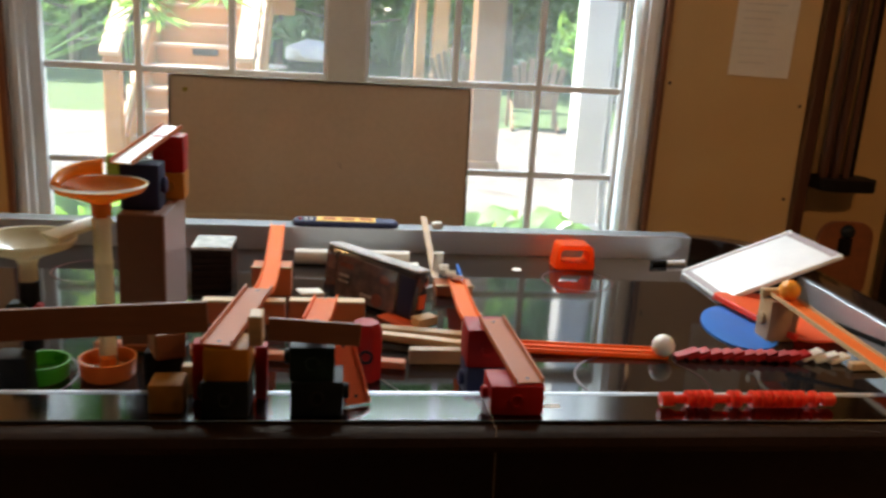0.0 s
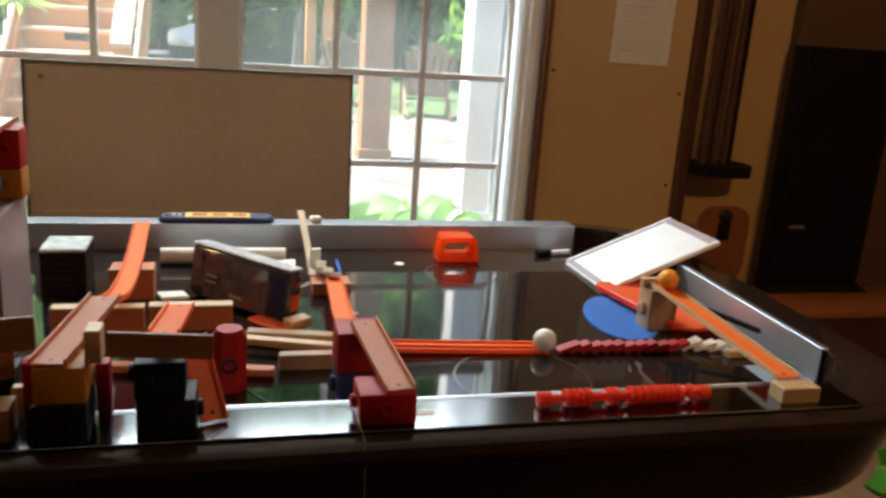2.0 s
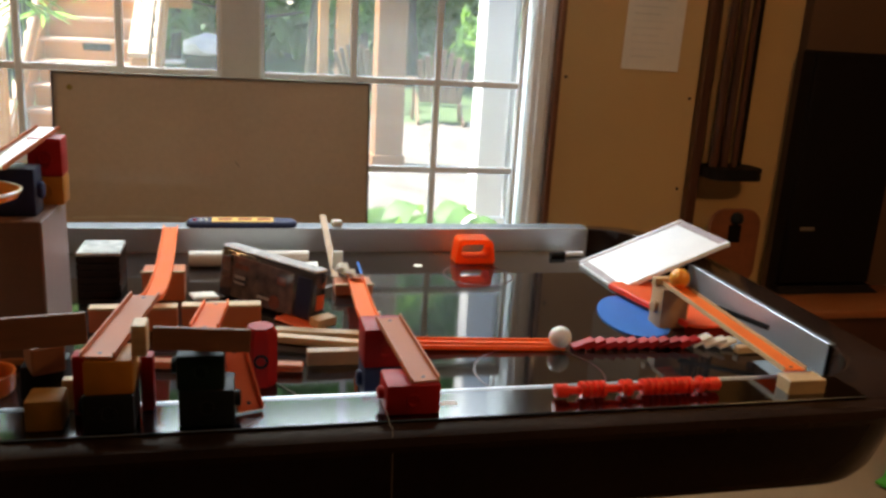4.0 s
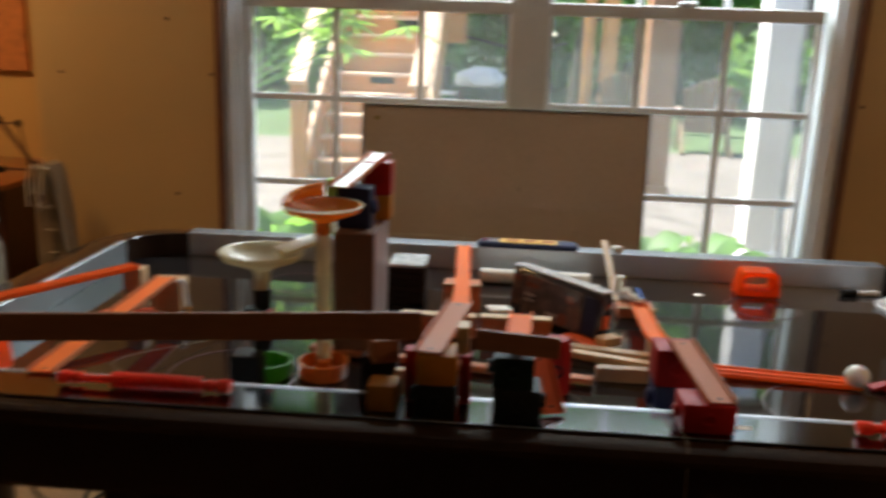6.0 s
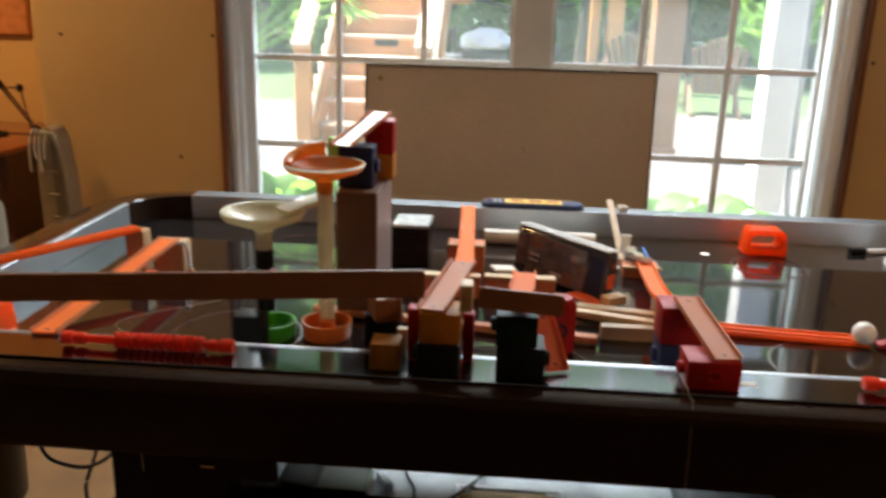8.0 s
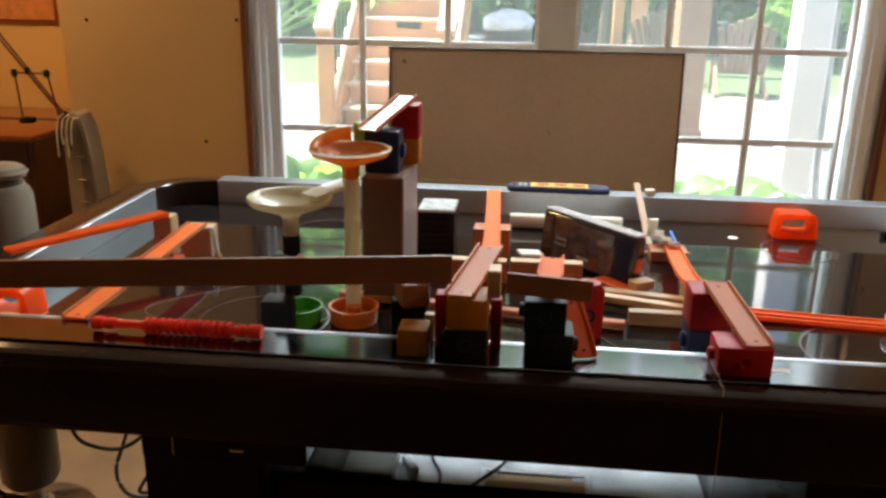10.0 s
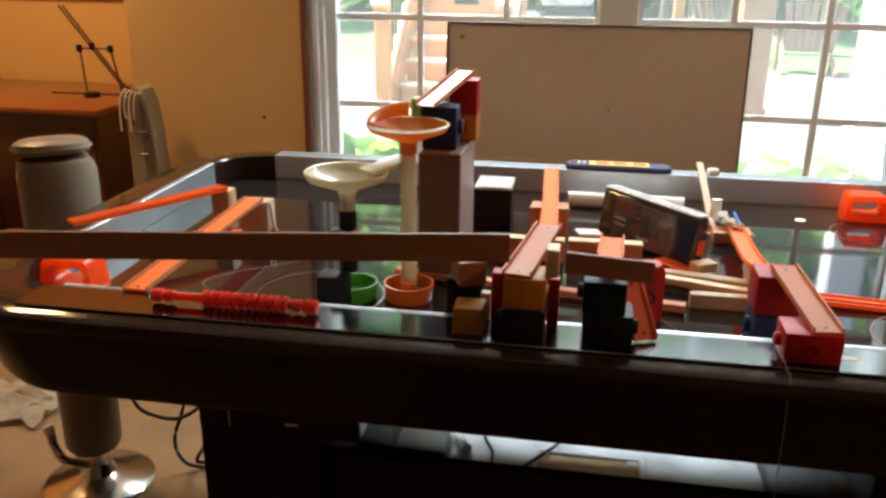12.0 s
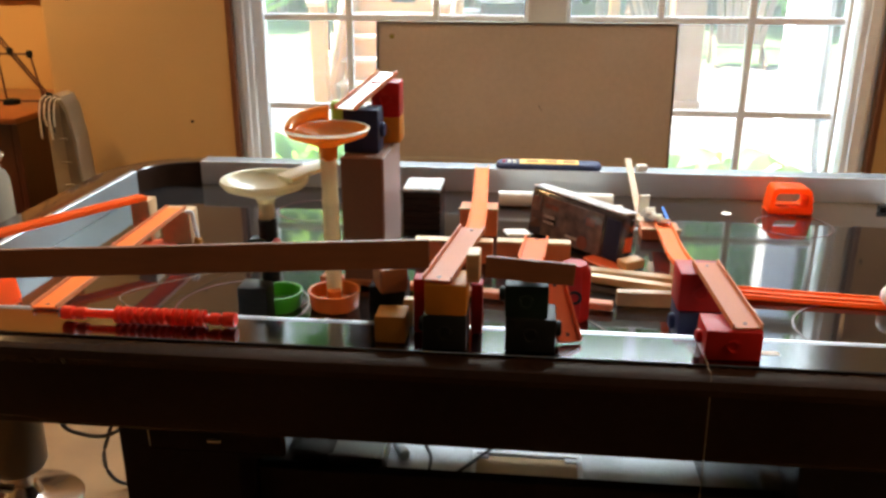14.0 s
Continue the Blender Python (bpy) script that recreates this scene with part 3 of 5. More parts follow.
# ---- whiteboard ----
wbd = thing("whiteboard", (-0.075, 3.08, 0.45), "whiteboard with a thin dark frame, propped against the window", "whiteboard")
TLT = pose(-0.076, 3.06, 0.45, -5.2, 0, 0)


def local(bm, m):
    bmesh.ops.transform(bm, matrix=m, verts=bm.verts)
    return bm


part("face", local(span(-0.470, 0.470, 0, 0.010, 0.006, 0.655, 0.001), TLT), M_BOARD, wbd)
for a in ((-0.477, -0.470, -0.003, 0.013, 0, 0.662), (0.470, 0.477, -0.003, 0.013, 0, 0.662), (-0.470, 0.470, -0.003, 0.013, 0.655, 0.662), (-0.470, 0.470, -0.003, 0.013, 0, 0.006)):
    part("frame", local(span(*a, 0.001), TLT), M_BOARDF, wbd)
# Thin lighter strip painting the reflected streak across the board.
M_STREAK = mat("painted_reflection_streak", (0.60, 0.51, 0.38), 0.35, var=0.12, scale=14, coat=0.5)
part("smear", local(sweep(curve_points([(-0.43, -0.0003, 0.222), (-0.2, -0.0003, 0.226), (0.1, -0.0003, 0.206), (0.43, -0.0003, 0.196)]), [(-0.0003, -0.003), (0.0003, -0.004), (0.0003, 0.004), (-0.0003, 0.003)]), TLT), M_STREAK, wbd, "long pale reflection streak painted across")
for zx, zz, ln in ((0.052, 0.405, 0.018), (0.10, 0.150, 0.012), (0.402, 0.195, 0.016)):
    part("marker_tick", local(beam((zx, -0.0008, zz), (zx + ln * 0.6, -0.0008, zz - ln), 0.0012, 0.002, 0), TLT), M_BOARDF, wbd, "stray dark pen tick")
part("magnet", local(lathe((-0.425, -0.001, 0.615), [(0.008, 0), (0.008, 0.004), (0, 0.004)], 16, pose(0, 0, 0, 90, 0, 0)), TLT), mat("olive_magnet", (0.25, 0.20, 0.02), 0.4), wbd, "small olive round magnet")

# ---- things on the table, left to right ----
# left end: double orange track on the rail
t7 = thing("toy_track", (-0.834, 1.97, 0.82), "bright orange double toy track leaning on the end rail", "toy track", "toy track pieces")
for o in (-0.008, 0.008):
    part("lane", sweep([(-0.842 + o * 0.8, 1.975 - o * 0.5, 0.835), (-1.034 + o * 0.8, 1.715 - o * 0.5, 0.824)], [(-0.008, -0.003), (0.008, -0.003), (0.008, 0.006), (0.005, 0.006), (0.005, 0), (-0.005, 0), (-0.005, 0.006), (-0.008, 0.006)]), M_ORANGE, t7)
block(-0.865, -0.825, 1.96, 2.00, ZF, 0.832, M_TAN, "clear-sided tan toy block under the orange track", 0, True)
track([(-0.773, 1.975, 0.815), (-0.770, 1.47, 0.807)], M_ORANGE, "orange toy track with pale lips running down to the rail", 0.042, 0.006, M_PEACH)
block(-0.800, -0.738, 1.955, 2.00, ZF, 0.813, M_TAN, "tan toy block holding up the track", 0, False)
hk = thing("white_hook", (-0.728, 1.955, ZF), "small white plastic hook with a yellow tip", "hook")
part("stem", tube(curve_points([(-0.742, 1.95, 0.815), (-0.730, 1.95, 0.812), (-0.726, 1.95, 0.78), (-0.722, 1.95, 0.76)]), 0.004), M_PLASTICW, hk)
part("tip", lathe((-0.722, 1.95, ZF), [(0.0, 0), (0.008, 0), (0.008, 0.016), (0.004, 0.02), (0, 0.02)], 14), M_YELLOW, hk)
solo("plastic_sheet", box((-0.82, 1.90, ZF + 0.002), (0.13, 0.14, 0.003), 0.001, (0, 0, 20)), M_OSHEET, (-0.82, 1.90, ZF), "neon orange-red plastic sheet lying flat under the track", "plastic sheet")


def slotted_block(at, rz, label):
    """A neon tapering hollow block with a rounded slot through its front."""
    t = thing("goal_block", at, label, "toy goal", "neon goals")
    m = pose(*at, 0, 0, rz)
    bm = bmesh.new()
    n = 8

    def sec(y, k):
        o = [(x * k, z) for x, z in rrect(-0.052, 0.052, 0.0, 0.061, 0.012, n)]
        o = [(x * (1 - 0.18 * z / 0.061), z) for x, z in o]
        i = [(x, z) for x, z in rrect(-0.036, 0.036, 0.015, 0.049, 0.012, n)]
        return [(x, y, z) for x, z in o], [(x, y, z) for x, z in i]
    (o0, i0), (o1, i1) = sec(-0.030, 1.0), sec(0.030, 0.96)
    loft([i0, o0, o1, i1], bm, closed=True)
    part("shell", local(bm, m), M_GOB, t)
    part("floor_plate", local(span(-0.050, 0.050, -0.028, 0.028, 0.0, 0.003, 0.001), m), M_GOB, t)
    return t


slotted_block((0.560, 2.345, ZF), 0, "glowing orange plastic goal block with an oval slot")
slotted_block((-0.966, 1.607, ZF), 0, "glowing orange plastic goal block beside the near rail")


def spindle(x0, x1, y, discs, label):
    """A ridged red plastic rod with flanged ends."""
    t = thing("ridged_rod", ((x0 + x1) / 2, y, ZR + 0.003), label, "toy rod", "ridged red rods")
    z = ZR + 0.003 + 0.0125
    turn = pose(0, 0, 0, 0, 90, 0)
    part("rod", lathe((x0, y, z), [(0, 0), (0.006, 0), (0.006, x1 - x0), (0, x1 - x0)], 12, turn), M_NEON, t)
    for x, w, r in discs:
        part("ridge", lathe((x, y, z), [(0.004, 0), (r, 0.001), (r, w - 0.001), (0.004, w)], 14, turn), M_NEON, t)
    return t


spindle(-0.722, -0.460, 1.440, [(-0.722, 0.018, 0.010), (-0.700, 0.014, 0.009), (-0.498, 0.014, 0.009), (-0.480, 0.020, 0.0105)]
        + [(-0.640 + i * 0.0115, 0.008, 0.0125) for i in range(12)], "neon red ridged plastic rod lying on the near rail")
spindle(0.438, 0.701, 1.436, [(0.438, 0.020, 0.010), (0.680, 0.018, 0.010)] + [(0.476 + i * 0.0105, 0.008, 0.0125) for i in range(4)]
        + [(0.540 + i * 0.010, 0.007, 0.0125) for i in range(2)] + [(0.572 + i * 0.0105, 0.008, 0.0125) for i in range(8)]
        + [(0.664, 0.008, 0.0125)], "neon red ridged plastic rod with grouped flanges on the near rail")

# two funnels of a marble tower
f2 = thing("marble_funnel", (-0.468, 1.635, ZF), "milky white funnel on a black and green toy tower", "funnel", "marble funnels")
part("bowl", lathe((-0.468, 1.635, 0.925), [(0.013, -0.018), (0.013, 0.008), (0.017, 0.018), (0.040, 0.028), (0.064, 0.037), (0.070, 0.046), (0.069, 0.050), (0.064, 0.049), (0.060, 0.043), (0.038, 0.033), (0.012, 0.024), (0.009, 0.0)], 36), M_MILKY, f2)
part("chute", sweep(curve_points([(-0.440, 1.655, 0.966), (-0.41, 1.69, 0.973), (-0.385, 1.73, 0.976)]), [(-0.022, 0.002), (-0.012, -0.003), (0.012, -0.003), (0.022, 0.002), (0.022, 0.007), (0.015, 0.006), (-0.015, 0.006), (-0.022, 0.007)]), M_MILKY, f2)
part("post", lathe((-0.468, 1.635, ZF), [(0.0, 0.06), (0.015, 0.06), (0.015, 0.165), (0.012, 0.168), (0.012, 0.183), (0, 0.183)], 16), M_BLACK, f2)
part("collar", box((-0.482, 1.625, 0.858), (0.028, 0.028, 0.040), 0.003), M_DKGREEN, f2)
part("clip", box((-0.452, 1.622, 0.862), (0.012, 0.02, 0.030), 0.003), M_RED, f2, "red clip")
part("foot", span(-0.512, -0.462, 1.585, 1.630, ZF, 0.805, 0.004, 2), M_BLACK, f2)
cup = solo("ring_cup", lathe((-0.466, 1.660, ZF), [(0, 0), (0.034, 0), (0.037, 0.004), (0.040, 0.026), (0.041, 0.030), (0.037, 0.030), (0.034, 0.008), (0, 0.006)], 28), M_GREEN, (-0.466, 1.660, ZF), "green plastic cup standing on the table", "cup", "plastic cups")

f1 = thing("marble_funnel", (-0.374, 1.68, ZF), "amber funnel with a spiral inlet on a milky tube", "funnel", "marble funnels")
part("bowl", lathe((-0.381, 1.710, 1.00), [(0.010, -0.02), (0.014, -0.015), (0.016, 0.012), (0.040, 0.022), (0.064, 0.031), (0.069, 0.039), (0.066, 0.042), (0.060, 0.036), (0.036, 0.027), (0.012, 0.018), (0.009, -0.01)], 32), M_AMBERF, f1)
loops = []
for k in range(21):
    f = k / 20
    a, rr, rad = radians(208 - 108 * f), 0.063 - 0.012 * f, 0.007 + 0.006 * f
    c = Vector((-0.381 + rr * math.cos(a), 1.710 + rr * math.sin(a), 1.041 + 0.018 * math.sin(f * 1.5)))
    q = Vector((math.cos(a), math.sin(a), 0))
    loops.append([c + rad * (math.cos(w) * q + math.sin(w) * Vector((0, 0, 1))) for w in [2 * math.pi * i / 14 for i in range(14)]])
part("inlet", loft(loops, None, True, True), M_AMBERF, f1, "amber horn curling up from the rim")
# Milky ring painted as the highlights along the amber rim.
part("rim", lathe((-0.381, 1.710, 1.00), [(0.0665, 0.041), (0.0695, 0.0395), (0.0705, 0.0425), (0.0675, 0.044)], 32), M_MILKY, f1, "pale ring painting the rim's milky highlights")
part("tube", lathe((-0.376, 1.690, 0.748), [(0.0135, 0), (0.0135, 0.05), (0.0145, 0.052), (0.0145, 0.056), (0.0135, 0.058), (0.0135, 0.11), (0.0145, 0.112), (0.0145, 0.116), (0.0135, 0.118), (0.0135, 0.17), (0.0145, 0.172), (0.0145, 0.176), (0.0135, 0.178), (0.0135, 0.246), (0.010, 0.246)], 20), M_MILKY, f1)
part("base_cup", lathe((-0.372, 1.672, ZF), [(0, 0), (0.038, 0), (0.041, 0.004), (0.043, 0.026), (0.044, 0.031), (0.040, 0.031), (0.037, 0.008), (0.012, 0.006), (0.012, 0.03), (0, 0.03)], 28), M_CUPO, f1)
solo("green_cube", box((-0.3845, 1.806, 1.052), (0.021, 0.020, 0.040), 0.003), mat("lime_plastic", (0.34, 0.62, 0.10), 0.35, sub=0.2), (-0.3845, 1.806, 1.032), "small lime green block clipped to the navy block", "toy block")

# tall box with blocks on it
cb = thing("tall_box", (-0.337, 1.86, ZF), "tall brown cardboard box with a satin grey side", "box")
part("carton", span(-0.374, -0.300, 1.762, 1.948, ZF, 0.982, 0.0025), M_CARD, cb)
part("side_sleeve", span(-0.300, -0.2985, 1.764, 1.946, ZF + 0.002, 0.980, 0.0005), M_CARDGREY, cb, "satin grey printed side")
block(-0.374, -0.312, 1.795, 1.850, 0.982, 1.058, M_NAVY, "dark navy toy block standing on the tall box", 1, True)
block(-0.340, -0.287, 1.880, 1.930, 0.982, 1.030, M_YELLOW, "amber toy block on the tall box", 0, True)
block(-0.340, -0.287, 1.880, 1.930, 1.030, 1.094, M_RED, "red toy block on top of an amber block", 0, True)
track([(-0.363, 1.765, 1.064), (-0.316, 1.935, 1.103)], M_IVORY, "pale toy track with red lips on top of the tower", 0.040, 0.006, M_PEACH)

# stack of cases behind the box
cs = thing("case_stack", (-0.275, 2.15, ZF), "stack of black disc cases under a clear lid coloured silvery as if reflecting", "disc cases")
for i in range(6):
    part("case", span(-0.318, -0.236, 2.10, 2.20, ZF + i * 0.0145, ZF + i * 0.0145 + 0.0135, 0.0015), M_BLACKGLOSS, cs)
part("lid", span(-0.318, -0.236, 2.10, 2.20, ZF + 0.0870, 0.836, 0.002), M_CLEAR, cs, "clear crinkled lid with reflected window light in its colour")

# long board on its rests beside the near rail
solo("long_board", beam((-1.50, 1.275, 0.902), (-0.177, 1.412, 0.938), 0.007, 0.040, 0.0012), M_PLANK, (-0.84, 1.34, 0.90), "long thin brown board standing on its edge as a barrier", "board")
block(-0.254, -0.211, 1.412, 1.455, ZR + 0.003, 0.844, M_DKAMBER, "dull amber toy block at the foot of the board rest", 0, False)
block(-0.276, -0.222, 1.490, 1.54, ZF, 0.856, M_BLACK, "black toy block below the board rest", 0, True)
solo("wooden_block", box((-0.243, 1.485, 0.876), (0.040, 0.050, 0.036), 0.002, (0, 0, 24)), M_PLANK, (-0.243, 1.485, 0.858), "brown wooden block holding up the long board", "wooden block", "wooden building blocks")
wood(-0.222, -0.208, 1.47, 1.485, ZR + 0.003, 0.845, "slim pale wooden peg beside the amber block")

# tower with the salmon track
block(-0.186, -0.126, 1.400, 1.462, ZR + 0.003, 0.853, M_BLACK, "black toy block standing on the near rail", -1, True)
block(-0.183, -0.126, 1.402, 1.462, 0.853, 0.898, M_YELLOW, "amber toy block stacked on a black block", 0, False)
block(-0.205, -0.186, 1.452, 1.478, ZR + 0.003, 0.885, M_RED, "dark red toy block behind the tower", 0, False)
block(-0.124, -0.108, 1.455, 1.478, ZR + 0.003, 0.88, M_RED, "dark red toy block behind the tower", 0, False)
track([(-0.166, 1.405, 0.902), (-0.134, 1.625, 0.905)], M_PEACH, "salmon toy track lying level on the amber block", 0.041)
wood(-0.128, -0.110, 1.412, 1.445, 0.898, 0.938, "pale wooden block standing at the end of the track")
track([(-0.135, 1.615, 0.899), (-0.143, 1.85, 0.835), (-0.152, 2.11, 0.806), (-0.165, 2.425, 0.8055)], M_ORANGE, "orange toy track curving up to the far rail", 0.034)
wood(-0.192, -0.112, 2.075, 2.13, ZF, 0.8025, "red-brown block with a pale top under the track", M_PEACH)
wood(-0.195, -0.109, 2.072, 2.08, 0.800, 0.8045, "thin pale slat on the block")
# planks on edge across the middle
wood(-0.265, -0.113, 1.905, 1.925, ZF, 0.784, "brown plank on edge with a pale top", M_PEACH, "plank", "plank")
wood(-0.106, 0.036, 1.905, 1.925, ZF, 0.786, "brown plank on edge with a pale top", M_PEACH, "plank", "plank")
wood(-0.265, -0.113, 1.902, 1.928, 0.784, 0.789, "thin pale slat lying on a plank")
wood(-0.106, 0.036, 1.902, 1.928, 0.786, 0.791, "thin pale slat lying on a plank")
solo("long_strip", beam((-0.42, 1.78, 0.752), (0.10, 1.70, 0.752), 0.022, 0.012, 0.002), M_PEACH, (-0.16, 1.74, ZF), "salmon plastic strip lying across the table", "strip")
solo("paper_scrap", box((-0.068, 1.95, 0.794), (0.05, 0.03, 0.006), 0.002, (4, 6, 24)), M_PAPER, (-0.068, 1.95, 0.791), "folded scrap of white paper", "paper")

# dark block with the cross board
block(-0.074, -0.006, 1.405, 1.465, ZR + 0.003, 0.852, M_BLACK, "black toy block standing on the near rail", 1, True)
block(-0.076, -0.018, 1.407, 1.465, 0.852, 0.899, M_DKGREEN, "dark green toy block with a round socket", -1, True)
solo("cross_board", beam((-0.102, 1.403, 0.926), (0.014, 1.403, 0.919), 0.006, 0.030, 0.001), M_PLANK, (-0.045, 1.409, 0.905), "short brown board on edge across the dark block", "board")
track([(-0.043, 1.43, 0.925), (-0.034, 1.62, 0.893)], M_ORANGE, "short orange toy track behind the board", 0.036)
track([(0.014, 1.438, 0.806), (-0.010, 1.515, 0.868)], M_CORAL, "short salmon toy track sloping down onto the rail", 0.034)
rc = thing("toy_block", (0.031, 1.67, ZF), "red eight-sided toy block with a round socket", "toy block", "toy construction blocks")
part("body", lathe((0.031, 1.67, ZF), [(0, 0), (0.027, 0), (0.028, 0.003), (0.028, 0.084), (0.022, 0.092), (0.020, 0.096), (0, 0.097)], 8, pose(0, 0, 0, 0, 0, 22.5)), M_RED, rc)
part("socket", lathe((0.031, 1.6445, ZF + 0.045), [(0.012, -0.001), (0.012, 0.002), (0.008, 0.002), (0.007, -0.0005), (0, -0.0005)], 18, pose(0, 0, 0, 90, 0, 0)), M_BLACK, rc)

# shrink-wrapped box, standing askew
M_REDPRINT = mat("dull_red_print", (0.16, 0.045, 0.03), 0.25, var=0.3, scale=30, coat=0.5)
ph = thing("game_box", (0.04, 2.02, ZF), "dark shrink-wrapped game box standing on its long edge", "boxed game")
PH = pose(0.040, 2.010, ZF, -6, 2.0, -44)
part("carton", local(span(-0.126, 0.126, -0.001, 0.036, 0, 0.104, 0.010, 3), PH), M_CASE, ph)
part("front_print", local(span(-0.085, 0.075, -0.0035, -0.001, 0.008, 0.094, 0.001), PH), M_CASEPIC, ph, "dim printed picture panel")
part("badge", local(span(-0.114, -0.094, -0.0035, -0.001, 0.058, 0.088, 0.001), PH), M_CASEPIC, ph)
part("badge", local(span(0.082, 0.118, -0.0035, -0.001, 0.012, 0.092, 0.001), PH), M_NAVY, ph)
part("wrap_top", local(span(-0.122, 0.122, -0.001, 0.037, 0.1035, 0.1085, 0.002), PH), M_WRAP, ph, "crinkled clear wrap coloured near white for its window glare")
for zx, zz, w, h in ((-0.060, 0.074, 0.036, 0.010), (-0.064, 0.052, 0.028, 0.006), (-0.064, 0.040, 0.028, 0.004), (0.010, 0.026, 0.050, 0.006), (0.044, 0.070, 0.022, 0.016)):
    part("print_bar", local(span(zx - w / 2, zx + w / 2, -0.0042, -0.0035, zz - h / 2, zz + h / 2, 0), PH), M_CARDGREY if h < 0.008 else M_REDPRINT, ph, "faint printed bar")
part("red_seal", local(lathe((0.030, -0.0035, 0.024), [(0.014, 0), (0.014, 0.0008), (0, 0.0008)], 18, pose(0, 0, 0, 90, 0, 0)), PH), M_REDPRINT, ph, "dull red printed disc")
part("end_spot", local(span(0.125, 0.128, 0.006, 0.028, 0.030, 0.060, 0.001), PH), M_OSHEET, ph)

# roll of paper by the far rail
rp = thing("paper_roll", (0.02, 2.30, ZF), "white paper roll lying by the far rail", "paper roll")
part("roll", lathe((-0.118, 2.315, ZF + 0.018), [(0.008, 0.0), (0.018, 0.0), (0.018, 0.27), (0, 0.27)], 20, pose(0, 0, 0, 0, 90, 0)), M_PAPER, rp)
part("loose_sheet", sweep(curve_points([(0.02, 2.27, ZF + 0.002), (0.09, 2.265, ZF + 0.010), (0.17, 2.26, ZF + 0.016)]), [(-0.03, 0), (0.03, 0), (0.03, 0.001), (-0.03, 0.001)]), M_PAPER, rp)

# electronic score counter on the far rail
sc = thing("score_counter", (0, 2.462, ZR + 0.003), "dark electronic score counter with a yellow panel on the far rail", "score counter")
SC = Matrix.Translation((0, 2.455, ZR + 0.0045)) @ pose(0, 0, 0, 4, 0, 0) @ Matrix.Translation((0, -2.462, -ZR - 0.003))
part("case", local(loft([lift(rrect(-0.132, 0.132, 2.438, 2.488, 0.024, 8), ZR + 0.003), lift(rrect(-0.132, 0.132, 2.438, 2.488, 0.024, 8), ZR + 0.011), lift(rrect(-0.127, 0.127, 2.443, 2.483, 0.020, 8), ZR + 0.016)], cap0=True, cap1=True), SC), M_NAVY, sc)
part("panel", local(span(-0.072, 0.075, 2.446, 2.480, ZR + 0.016, ZR + 0.018, 0.0008), SC), M_SCREEN, sc, "yellow panel")
for x in (-0.056, -0.010, 0.036):
    part("digit_window", local(span(x, x + 0.032, 2.456, 2.470, ZR + 0.018, ZR + 0.0192, 0.0005), SC), M_DIGIT, sc, "dark red number window")
for x in (-0.112, -0.098, -0.085):
    part("button", local(lathe((x, 2.462, ZR + 0.016), [(0.005, 0), (0.004, 0.003), (0, 0.003)], 12), SC), M_RED if x < -0.11 else M_IVORY, sc)

# ramp from the far rail to the red block
track([(0.238, 2.115, 0.7715), (0.218, 1.82, 0.806), (0.203, 1.615, 0.852)], M_ORANGE, "orange toy track rising to the red blocks", 0.034)
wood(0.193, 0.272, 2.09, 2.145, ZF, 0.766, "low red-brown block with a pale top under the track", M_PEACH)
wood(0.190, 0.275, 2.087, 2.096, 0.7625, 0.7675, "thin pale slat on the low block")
block(0.182, 0.248, 1.575, 1.640, 0.800, 0.862, M_RED, "red toy block on a navy block", 0, True)
block(0.184, 0.254, 1.570, 1.645, ZF, 0.800, M_NAVY, "navy toy block standing on the table", -1, True)
track([(0.223, 1.61, 0.867), (0.243, 1.414, 0.8485)], M_PEACH, "salmon toy track running onto the front red block", 0.040)
block(0.190, 0.264, 1.408, 1.468, ZR + 0.003, 0.846, M_RED, "red toy block standing on the near rail", -1, True)
st = solo("wooden_strip", beam((0.204, 2.20, 0.748), (0.193, 2.428, 0.838), 0.016, 0.004, 0.001), M_TAN, (0.2, 2.3, ZF), "thin brown wooden strip leaning on the far rail", "wooden strip")
solo("blue_stick", beam((0.268, 2.31, 0.750), (0.252, 2.06, 0.771), 0.006, 0.006, 0.002), M_BLUE, (0.26, 2.2, ZF), "thin blue plastic stick leaning on a block", "stick")
for x0, y0, x1, y1, z, w, g in ((0.055, 1.845, 0.225, 1.775, 0.749, 0.022, 0.012), (0.060, 1.815, 0.230, 1.765, 0.7605, 0.020, 0.010), (0.060, 1.875, 0.225, 1.84, 0.749, 0.024, 0.012)):
    solo("plank", beam((x0, y0, z), (x1, y1, z), w, g, 0.0015), M_WOOD, ((x0 + x1) / 2, (y0 + y1) / 2, z - g / 2), "thin pale pine plank lying flat", "plank", "wooden building blocks")
wood(0.108, 0.215, 1.722, 1.742, ZF, 0.768, "brown pine plank lying on its side", M_TAN, "plank", "plank")
solo("wooden_block", box((0.150, 1.90, 0.757), (0.045, 0.028, 0.018), 0.0015, (0, 0, 32)), M_WOOD, (0.15, 1.90, ZF), "small pale wooden wedge lying on the table", "wooden block", "wooden building blocks")
solo("orange_strip", beam((0.075, 1.96, 0.746), (0.145, 1.87, 0.746), 0.035, 0.006, 0.002), M_OSHEET, (0.11, 1.91, ZF), "orange plastic strip in front of the boxed game", "strip")

